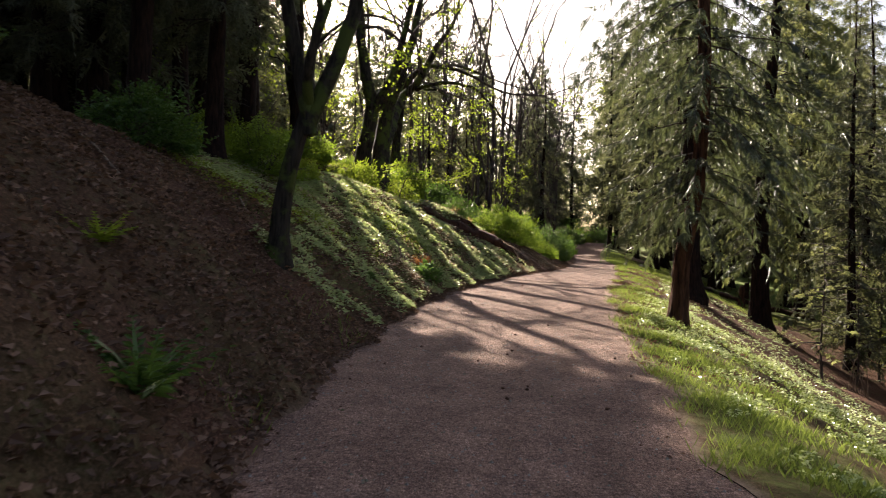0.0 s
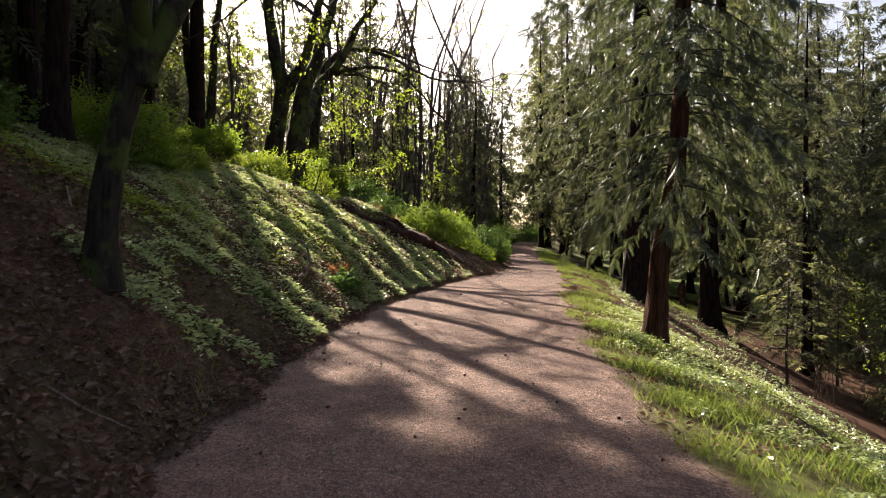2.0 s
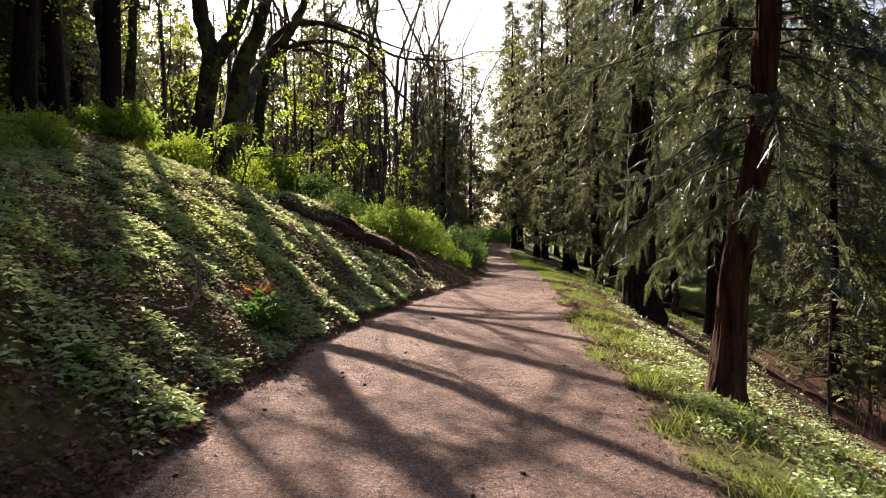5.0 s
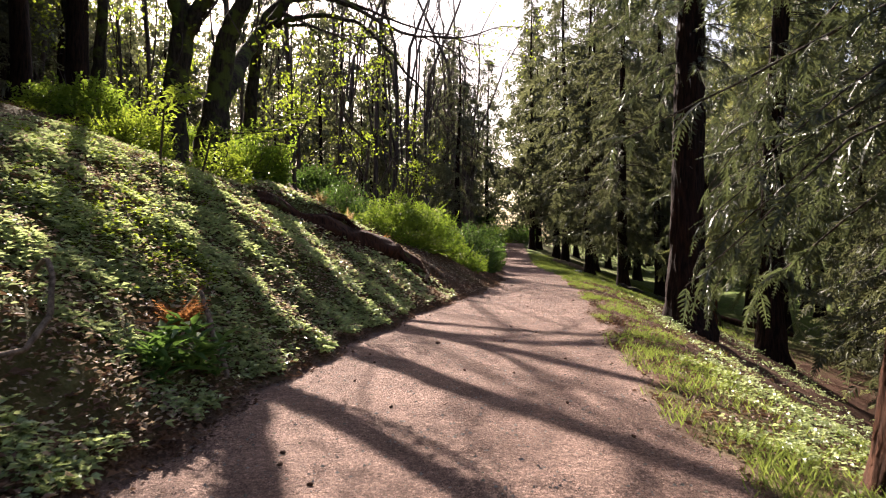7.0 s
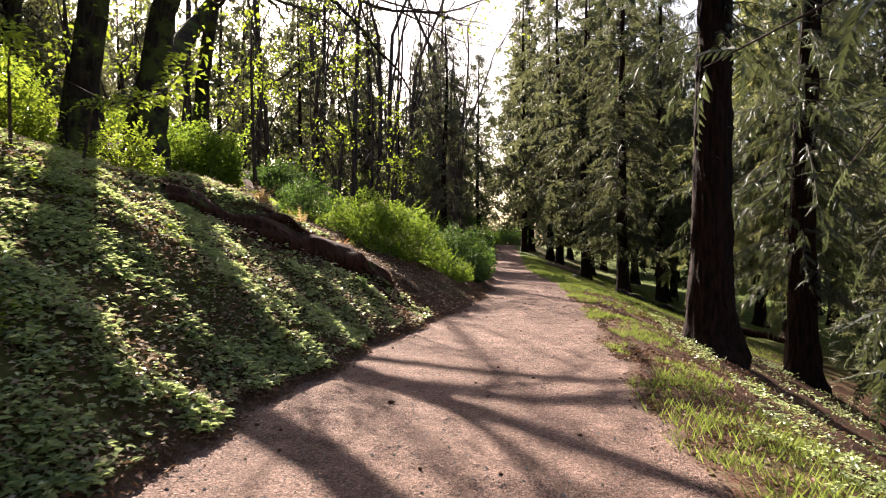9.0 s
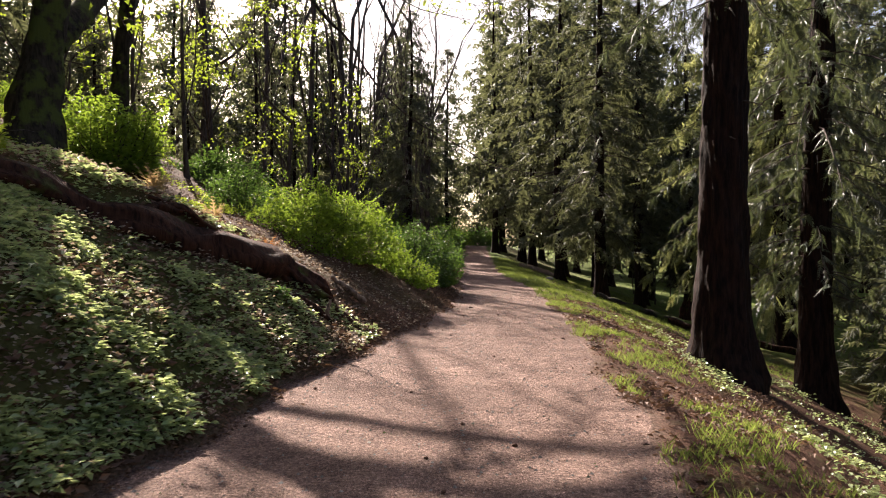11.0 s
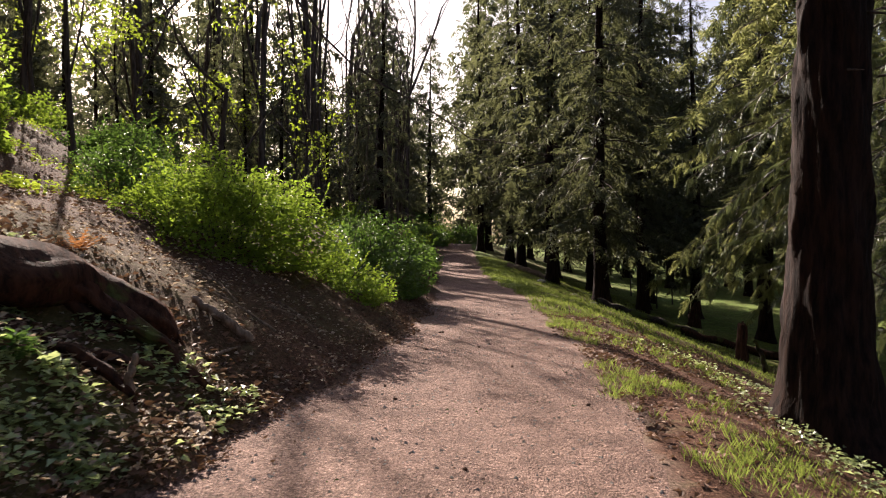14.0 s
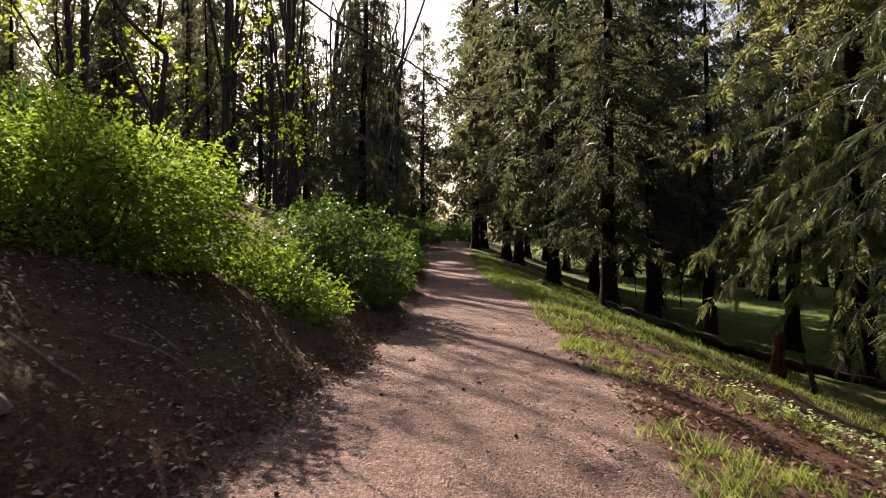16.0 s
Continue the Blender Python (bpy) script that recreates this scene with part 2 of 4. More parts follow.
def at(x, y, sink=0.0):
    return Vector((x, y, float(land(x, y)) - sink))


def link_mesh(name, v, f, mat, smooth=True):
    """A mesh from an (n, 3) array and an (m, k) array of corner numbers."""
    me = bpy.data.meshes.new(name)
    v, f = np.asarray(v, np.float32), np.asarray(f, np.int32)
    k = f.shape[1]
    me.vertices.add(len(v)), me.loops.add(f.size), me.polygons.add(len(f))
    me.vertices.foreach_set("co", v.ravel())
    me.loops.foreach_set("vertex_index", f.ravel())
    me.polygons.foreach_set("loop_start", np.arange(0, f.size, k, dtype=np.int32))
    me.polygons.foreach_set("use_smooth", np.full(len(f), smooth))
    me.update(calc_edges=True)
    me.materials.append(mat)
    return me


def part(name, me, parent, label=""):
    ob = new(name, me)
    ob.parent = parent
    return tagged(ob, label)


def thing(name, label, category, group="", kind=""):
    ob = new(name)
    ob.empty_display_size = 0.2
    return tagged(ob, label, category, group, kind)


class Tubes:
    """Gathers swept tubes (trunks, limbs, stems) as one mesh."""

    def __init__(self):
        self.v, self.f, self.n = [], [], 0

    def add(self, pts, radii, sides=6, lobes=0.0, seed=0.0, furrow=0.0):
        pts = np.asarray(pts, float)
        d = np.gradient(pts, axis=0)
        d /= np.linalg.norm(d, axis=1)[:, None] + 1e-9
        ref = np.array([1.0, 0, 0]) if abs(d[0, 2]) > 0.7 else np.array([0, 0, 1.0])
        a = np.cross(d, ref)
        a /= np.linalg.norm(a, axis=1)[:, None] + 1e-9
        b = np.cross(d, a)
        ang = np.arange(sides) * 2 * np.pi / sides
        r = np.asarray(radii, float)[:, None] * np.ones(sides)
        if lobes:
            r = r * (1 + lobes * (np.sin(3 * ang + seed) * 0.6 + np.sin(7 * ang + 2 * seed) * 0.4 + 0.5 * np.sin(5 * ang[None] + 3 * pts[:, 2:3] + seed) + 0.6 * np.sin(0.55 * np.arange(len(pts))[:, None] + 4 * ang[None] + seed)))
        if furrow:
            z = pts[:, 2:3]
            w = ang[None] + 0.10 * np.sin(2.3 * z + seed) + 0.07 * np.sin(5.1 * z + 3 * ang[None])
            plates = np.abs(np.sin(8.5 * w + 0.8 * np.sin(1.7 * z))) ** 0.6 * (0.7 + 0.3 * np.sin(4.3 * z + 5 * np.sin(3 * w)))
            r = r + furrow * (plates - 0.6) + 0.25 * furrow * np.sin(23 * w + 9 * z)
        ring = pts[:, None] + r[..., None] * (np.cos(ang)[None, :, None] * a[:, None] + np.sin(ang)[None, :, None] * b[:, None])
        m = len(pts)
        i = np.arange(m - 1)[:, None] * sides + np.arange(sides)
        j = np.arange(m - 1)[:, None] * sides + (np.arange(sides) + 1) % sides
        q = np.stack([i, j, j + sides, i + sides], -1).reshape(-1, 4) + self.n
        self.v.append(ring.reshape(-1, 3)), self.f.append(q)
        self.n += m * sides
        tip = self.n - sides
        if sides == 4:
            self.f.append(np.array([[tip, tip + 1, tip + 2, tip + 3]]))
        elif sides == 6:
            self.f.append(np.array([[tip, tip + 1, tip + 2, tip + 3], [tip, tip + 3, tip + 4, tip + 5]]))

    def mesh(self, name, mat):
        return link_mesh(name, np.concatenate(self.v), np.concatenate(self.f), mat)


def unit(a):
    return a / (np.linalg.norm(a, axis=-1, keepdims=True) + 1e-9)


def blades(p, d, n, length, width, fold=0.25):
    """Folded diamond leaves: base p, direction d, face n; arrays of one row each. Returns (k, 4, 3)."""
    d = unit(d)
    s = unit(np.cross(d, n))
    n = np.cross(s, d)
    length, width = np.broadcast_to(length, (len(p),))[:, None], np.broadcast_to(width, (len(p),))[:, None]
    mid = p + d * length * 0.42
    return np.stack([p, mid + s * width / 2 + n * width * fold, p + d * length - n * length * 0.12, mid - s * width / 2 + n * width * fold], 1)


def leaf_mesh(name, quads, mat):
    q = quads.reshape(-1, 3)
    return link_mesh(name, q, np.arange(len(q)).reshape(-1, 4), mat, False)


def fronds(p, d, n, length, pairs, rng, spread=0.5, taper=True, fat=0.34):
    """Flat feathered sprays: a midrib with pairs of leaflets. Returns (k, 4, 3)."""
    d = unit(d)
    s = unit(np.cross(d, n))
    n = np.cross(s, d)
    out = [blades(p, d, n, length, length * 0.06)]
    L = np.broadcast_to(length, (len(p),))[:, None]
    for i in range(pairs):
        f = (i + 0.6) / (pairs + 0.3)
        for sg in (-1, 1):
            w = (1 - 0.75 * f if taper else 1.0) * spread
            base = p + d * L * f - n * L * 0.10 * f * f
            dd = d * 0.75 + s * sg * 0.8 - n * 0.25 + rng.normal(0, 0.12, p.shape)
            out.append(blades(base, dd, n + rng.normal(0, 0.2, p.shape), L[:, 0] * w, L[:, 0] * w * fat))
    return np.concatenate(out)


# ---- ground and path: one sheet, cut along the path's edges ----
def steps(*spans):
    out = [spans[0][0]]
    for a, b, n in spans:
        out += list(np.linspace(a, b, n + 1)[1:])
    return np.array(out)


def build_ground():
    ys = steps((-60, -4, 14), (-4, 36, 266), (36, 60, 60), (60, 120, 40), (120, 600, 24))
    dl = steps((0, 6, 50), (6, 16, 24), (16, 60, 16), (60, 700, 14))
    dr = steps((0, 8, 60), (8, 24, 30), (24, 60, 16), (60, 700, 14))
    ac = np.linspace(0, 1, 25)
    def sheet(cols, name, mat):
        x = cols
        y = np.repeat(ys[:, None], x.shape[1], 1)
        v = np.stack([x, y, land(x, y)], -1)
        r, c = x.shape
        i = (np.arange(r - 1)[:, None] * c + np.arange(c - 1)).ravel()
        me = link_mesh(name, v.reshape(-1, 3), np.stack([i, i + 1, i + c + 1, i + c], -1), mat)
        return me, x, y
    xl, xr = edge_left(ys)[:, None], edge_right(ys)[:, None]
    ground = thing("ground", "forest floor, steep earth bank and grassy slope", "ground", kind="structure")
    for cols, nm in ((xl - dl[None, ::-1], "bank"), (xr + dr[None], "verge")):
        me, x, y = sheet(cols, nm, MAT_GROUND)
        col = np.zeros((*x.shape, 4), np.float32)
        col[..., 3] = 1
        a, b = xl - x, x - xr
        rp = ripple(0.5 * x, 0.5 * y)
        if nm == "verge":
            near = np.interp(y, (3, 14, 22, 30, 45), (0.5, 0.4, -0.15, -0.05, 0.9)) * np.interp(b, (0, 0.25, 1.4, 2.4, 6, 12), (0.1, 1, 0.8, 0.3, 0.5, 0.95))
            col[..., 0] = np.clip(near + 0.3 * ripple(1.6 * x, 1.6 * y), 0, 1)
            col[..., 1] = np.interp(y, (12, 18, 34, 44), (0.3, 0.0, 0.0, 0.35))
            col[..., 2] = np.clip(0.6 - b / 0.3, 0, 1)
        else:
            moss = np.interp(y, (10, 13, 24, 27, 30, 60), (0.1, 0.7, 0.7, 0.25, 0.05, 0.3)) * np.interp(a, (0, 0.5, 4, 8, 20), (0.2, 1, 1, 0.5, 0.4))
            col[..., 1] = np.clip(moss + 0.25 * rp, 0, 1)
            col[..., 2] = np.clip(0.35 - a / 0.3, 0, 1)
        attr = me.color_attributes.new("cover", "FLOAT_COLOR", "POINT")
        attr.data.foreach_set("color", col.ravel())
        tagged(part(nm, me, ground), kind="structure")
    me, _, _ = sheet(xl + (xr - xl) * ac[None], "path", MAT_PATH)
    tagged(new("path", me), "packed reddish dirt and gravel footpath", "path", kind="structure")


build_ground()


# ---- trees ----
def trunk_line(h, lean, rng, n=14, bend=0.12):
    f = np.linspace(0, 1, n)
    w = rng.normal(0, bend, 2)
    return np.stack([h * f * lean[0] + w[0] * np.sin(2.2 * f * np.pi), h * f * lean[1] + w[1] * np.sin(1.7 * f * np.pi), h * f], 1)


def conifer(name, label, seed, h, r, crown0, spread, bark, needles, category="conifer tree", droop=0.5, gap=0.55, frond=0.55, pairs=4, per=0.16, lean=(0.0, 0.0), snags=14, top=1.0, fat=0.34, fine=0.0, wide=0.5):
    """A conifer: flared trunk, whorls of drooping limbs with feathered sprays, dead snags below the crown."""
    rng = np.random.default_rng(seed)
    tree = thing(name, label, category)
    line = trunk_line(h, lean, rng)
    f = np.linspace(0, 1, len(line))
    line[1, :2] = line[0, :2] * 0.5 + line[1, :2] * 0.5
    low = np.array([[line[0, 0], line[0, 1], -0.6], *[line[0] * (1 - s) + line[1] * s for s in (0.0, 0.12, 0.3, 0.6)]])
    pts = np.concatenate([low, line[1:]])
    fz = np.clip(pts[:, 2] / h, 0, 1)
    rad = r * (1 - 0.93 * fz) * (1 + 0.75 * np.exp(-np.maximum(pts[:, 2], 0) / (1.1 * r + 0.15)))
    t = Tubes()
    if fine:
        zz = np.concatenate([np.arange(-0.6, 10, 0.1), np.arange(10, h + 0.1, 1.5)])
        pts, rad = np.stack([np.interp(zz, pts[:, 2], pts[:, i]) for i in range(3)], 1), np.interp(zz, pts[:, 2], rad)
        t.add(pts, rad, 60, 0.06, seed, furrow=0.02 + 0.04 * r)
    else:
        t.add(pts, rad, 16, 0.06, seed)
    part("trunk", t.mesh("trunk", bark), tree)
    limbs, q = Tubes(), []
    z = crown0
    here = lambda zz: np.array([np.interp(zz, line[:, 2], line[:, 0]), np.interp(zz, line[:, 2], line[:, 1]), zz])
    for _ in range(snags):
        zz, a, L = rng.uniform(0.25, 1) * crown0 + rng.uniform(0, 0.3) * (h - crown0), rng.uniform(0, 2 * np.pi), rng.uniform(0.3, 1.3)
        o = here(zz)
        dirn = np.array([np.cos(a), np.sin(a), rng.uniform(-0.35, 0.15)])
        limbs.add(np.stack([o + dirn * L * s - np.array([0, 0, 0.2 * L * s * s]) for s in (0, 0.5, 1)]), (0.022, 0.014, 0.004), 4)
    while z < h * top - 0.4:
        g = (z - crown0) / (h - crown0)
        L0 = spread * (1 - g) ** 0.75 * min(1, 0.55 + 2.5 * g) + 0.25
        for _ in range(rng.integers(4, 6) if z < fine else rng.integers(3, 5)):
            a, L = rng.uniform(0, 2 * np.pi), L0 * rng.uniform(0.45, 1.15)
            o, out = here(z + rng.uniform(-0.2, 0.2)), np.array([np.cos(a), np.sin(a), 0])
            s, bow = np.linspace(0, 1, 6), droop * rng.uniform(0.55, 1.35)
            rise = rng.uniform(-0.1, 0.3) * (0.4 + g)
            arc = o + out * (L * s)[:, None] + np.array([0, 0, 1]) * (L * (rise * s - bow * s ** 1.8 + 0.22 * bow * s ** 4))[:, None]
            if fine:
                arc = arc + rng.normal(0, 0.045, (6, 3)) * s[:, None]
            limbs.add(arc[::1 if fine else 2], np.linspace(0.006 + 0.005 * L if fine else 0.012 + 0.011 * L, 0.003, 6)[::1 if fine else 2], 4 if fine else 3)
            k = max(3, int(L / per))
            ss = np.sort(rng.uniform(0.12, 1.0, k))
            p = np.stack([np.interp(ss, s, arc[:, i]) for i in range(3)], 1)
            side = np.cross(out, (0, 0, 1)) * np.where(rng.random(k) < 0.5, -1, 1)[:, None]
            d = out * rng.uniform(0.35, 1.0, (k, 1)) + side * rng.uniform(0.3, 1.0, (k, 1)) + np.array([0, 0, -1]) * (droop * rng.uniform(-0.3, 2.6, (k, 1)))
            if z < fine:
                d = out * rng.uniform(0.0, 0.8, (k, 1)) + side * rng.uniform(0.0, 0.8, (k, 1)) + np.array([0, 0, -1]) * rng.uniform(0.0, 1.7, (k, 1))
            nn = np.array([0, 0, 1.0]) + rng.normal(0, 0.55, (k, 3))
            near = z < fine
            q.append(fronds(p, d, nn, frond * rng.uniform(0.6, 1.25, k) * (0.55 + 0.45 * min(1, L / 2)), 9 if near else pairs, rng, 0.27 if near else wide, fat=0.3 if near else fat))
        z += gap * rng.uniform(0.7, 1.3)
    tagged(part("branchwork", limbs.mesh("branchwork", MAT_TWIG), tree), kind="stuff")
    tagged(part("crown", leaf_mesh("crown", np.concatenate(q), needles), tree), kind="stuff")
    return tree


def broadleaf(name, label, seed, h, r, starts, leaves, leaf_size, leaf_mat, bark, category="tree", depth=4, split=3, fork=0.35, low_bare=0.0, arch=0.0, thin=0.56):
    """A deciduous tree: one or more leaning stems that fork into limbs and twigs, with leaves on the last ones."""
    rng = np.random.default_rng(seed)
    tree = thing(name, label, category)
    stem, limbs, q = Tubes(), Tubes(), []

    def grow(o, d, L, rad, lev):
        n = 6 if lev < 2 else 4
        s = np.linspace(0, 1, n)
        w = rng.normal(0, 0.13 + 0.05 * lev, 3)
        sag = np.array([0, 0, -arch * 0.25 * lev]) if lev > 0 else np.zeros(3)
        pts = o + np.outer(s, d) * L + np.outer(np.sin(s * np.pi) * L * 0.35, w) + np.outer(s * s * L, sag)
        end = rad * (0.62 if lev < 2 else 0.5)
        if lev == 0 and o[2] > 0.5:
            stem.add(np.concatenate([[o - d * 0.25], pts]), [rad * 0.8, rad, *np.linspace(rad, end, n)[1:]], 12, 0.07, seed)
        elif lev == 0:
            flare = np.concatenate([[o - d * 0.7], pts])
            stem.add(flare, [rad * 1.7, rad * 1.45, *np.linspace(rad, end, n)[1:]], 12, 0.07, seed)
        else:
            limbs.add(pts, np.linspace(rad, end, n), 6 if lev < 3 else 4)
        if lev >= depth:
            if leaves:
                k = leaves
                p = np.stack([np.interp(rng.uniform(0.1, 1.05, k), s, pts[:, i]) for i in range(3)], 1) + rng.normal(0, 0.09, (k, 3))
                dd = rng.normal(0, 1, (k, 3)) + d * 0.5 + np.array([0, 0, -0.3])
                q.append(blades(p, dd, np.array([0, 0, 1.0]) + rng.normal(0, 0.5, (k, 3)), leaf_size * rng.uniform(0.6, 1.3, k), leaf_size * 0.75))
            return
        for i in range(split + (lev == 0)):
            f = rng.uniform(0.45, 1.0) if i else 1.0
            if lev == 0 and low_bare:
                f = rng.uniform(low_bare, 1.0) if i else 1.0
            p0 = np.array([np.interp(f, s, pts[:, j]) for j in range(3)])
            nd = unit(d + rng.normal(0, fork + 0.15 * lev, 3) + np.array([0, 0, 0.12]))
            grow(p0, nd, L * rng.uniform(0.5, 0.75), rad * (thin - 0.12 * (i > 0)), lev + 1)

    for o, d, frac, rr in starts:
        grow(np.array(o, float), unit(np.array(d, float)), h * frac, r * rr, 0)
    part("trunk", stem.mesh("trunk", bark), tree)
    tagged(part("branchwork", limbs.mesh("branchwork", MAT_TWIG if bark is not MAT_GREY_BARK else bark), tree), kind="stuff")
    if q:
        tagged(part("crown", leaf_mesh("crown", np.concatenate(q), leaf_mat), tree), kind="stuff")
    return tree


def stand(tree, x, y, turn=0, size=1.0, sink=0.1, lean=0.0):
    tree.matrix_basis = Matrix.Translation(at(x, y, sink)) @ pose(0, 0, 0, lean, 0, turn) @ Matrix.Scale(size, 4)


def young(x, y):
    """How tall a tree may be: those sunward of the sunny bank are kept low to let sun in."""
    across = x + 0.287 * (y - 22)
    if y < 27 or across < -4.8 or across > 14:
        return 99.0
    return max(0.0, 0.52 * (y - 34))


def plant(proto, spots, distant=None, full=0.0):
    """Copies of a tree; those deep in the wood take a simpler crown."""
    for x, y, turn, size in spots:
        if full:
            size = min(size, young(x, y) / full)
            if size < 0.3:
                continue
        deep = distant is not None and (y > 56 or x < -13.5 or x > 31)
        copy_thing(distant if deep else proto, Matrix.Translation(at(x, y, 0.1)) @ pose(0, 0, 0, 0, 0, turn)).scale = (size, size, size * 1.0)


# the red cedar beside the path and the two big firs
cedar = conifer("cedar_tree", "red cedar with stringy reddish trunk and drooping grey-green sprays", 3, 19, 0.165, 2.5, 2.75, MAT_CEDAR_BARK, MAT_CEDAR, droop=0.78, gap=0.25, frond=0.36, pairs=5, per=0.055, lean=(0.03, 0.0), snags=10, fine=8.5)
stand(cedar, 4.88, 14.9)
fir = conifer("fir_tree", "large fir with thick dark furrowed trunk beside the path", 5, 27, 0.43, 6.5, 3.6, MAT_FIR_BARK, MAT_CEDAR, droop=0.7, gap=0.36, frond=0.4, pairs=4, per=0.085, fine=11, lean=(0.018, 0.0))
stand(fir, 9.33, 27.3)
fir2 = conifer("fir_tree", "fir with dark furrowed trunk and low hanging boughs", 8, 24, 0.36, 2.6, 3.6, MAT_FIR_BARK, MAT_CEDAR, droop=0.72, gap=0.32, frond=0.4, pairs=4, per=0.085, fine=10, lean=(0.03, 0.0))
stand(fir2, 13.4, 30.3)
weeper = conifer("weeping_conifer", "large conifer with long pale green hanging boughs", 21, 24, 0.42, 4.2, 6.6, MAT_FIR_BARK, MAT_WEEP, droop=0.95, gap=0.34, frond=0.7, pairs=4, per=0.12, fine=10)
stand(weeper, 21.4, 42.6)

# the woods on both sides
wood_fir = conifer("fir_tree", "tall dark green fir of the wood", 11, 21, 0.30, 2.6, 3.4, MAT_FIR_BARK, MAT_FIR, droop=0.7, gap=0.34, frond=0.8, pairs=5, per=0.15, fat=0.34, wide=0.38)
wood_fir2 = conifer("fir_tree", "tall slender fir with bare lower trunk", 14, 25, 0.27, 4.2, 3.1, MAT_FIR_BARK, MAT_FIR, droop=0.7, gap=0.38, frond=0.8, pairs=5, per=0.16, fat=0.34, wide=0.38, snags=30)
wood_fir3 = conifer("fir_tree", "dense fir with boughs almost to the ground", 17, 17, 0.24, 1.0, 3.0, MAT_FIR_BARK, MAT_FIR, droop=0.6, gap=0.36, frond=0.85, pairs=5, per=0.21, fat=0.34, wide=0.38)
deep_fir = conifer("fir_tree", "dark fir deep in the wood", 19, 22, 0.27, 3.0, 3.5, MAT_FIR_BARK, MAT_FIR, droop=0.6, gap=0.5, frond=1.25, pairs=3, per=0.36, fat=0.5, wide=0.52, snags=6)
deep_fir2 = conifer("fir_tree", "tall dark fir standing deep in the wood", 23, 25, 0.27, 4.5, 3.4, MAT_FIR_BARK, MAT_FIR, droop=0.65, gap=0.5, frond=1.25, pairs=3, per=0.36, fat=0.5, wide=0.52, snags=10)
stand(deep_fir, -26, 62)
stand(deep_fir2, -22, 74)
stand(wood_fir, 15.7, 48.0)
stand(wood_fir2, 16.8, 62.6)
stand(wood_fir3, 31.0, 42.0)
plant(wood_fir, [(20.6, 67, 130, 1.15), (18.3, 70, 300, 1.1), (23.0, 74, 15, 1.2), (21.8, 56.5, 220, 1.05), (25.5, 70, 85, 1.15), (17.0, 57.5, 40, 1.05), (19.6, 81, 200, 1.1), (24, 33, 90, 1.0), (21, 24, 300, 0.9), (36, 68, 77, 1.0), (27, 92, 150, 1.1), (25, 15, 20, 1),
    (-8.5, 17.5, 30, 0.9), (-13, 24, 210, 1.0), (-16, 15, 70, 1.0), (-6.5, 9.5, 130, 0.9), (-20, 32, 140, 1.1), (8.0, 76, 44, 0.7), (-1.5, 66, 300, 0.75), (-13, 52, 15, 1.0), (13, 100, 5, 1.1), (-24, 47, 66, 1.1), (-4, 60, 15, 1.0), (-20, 42, 33, 1.0), (2.5, 66, 81, 0.6), (-17, 68, 99, 1.2), (11.0, 74, 140, 0.65), (-10, 60, 200, 1.0), (30, 33, 10, 1.0), (34, 46, 60, 1.1), (24, 55, 200, 0.9), (42, 64, 120, 1.1), (34, 84, 10, 1.3), (39, 75, 80, 1.3), (30, 95, 190, 1.3), (24, 100, 250, 1.25), (47, 68, 300, 1.3), (38, 97, 20, 1.3), (52, 82, 100, 1.3), (45, 50, 160, 1.2)], deep_fir, 22)
# the fir at (-6.9, 21.4) is added to cast shade on bank and path
plant(wood_fir2, [(19.5, 52, 250, 0.9), (24.6, 61, 130, 0.8), (35.6, 66, 30, 1.0), (28, 49, 310, 1.0), (19, 19, 80, 0.9), (26, 26, 280, 1), (33, 78, 190, 1.0),
    (-5.8, 13.5, 60, 0.8), (-7.0, 19.0, 200, 0.85), (-6.9, 21.4, 90, 0.72), (-4.9, 15.2, 20, 0.72), (-11, 19.5, 180, 1.0), (-7, 56, 340, 1.0), (1.5, 49, 110, 0.85), (-18, 25, 230, 1.0), (11.2, 90, 50, 0.8), (-28, 38, 20, 1.1), (-12, 68, 120, 1.0), (-25, 55, 90, 1.1), (0, 76, 170, 1.1), (9, 84, 200, 0.75), (22.5, 47, 40, 1.0), (30.5, 54, 70, 1.0), (20.5, 60.5, 200, 1.0), (17.4, 75, 10, 1.0)], deep_fir2, 25)
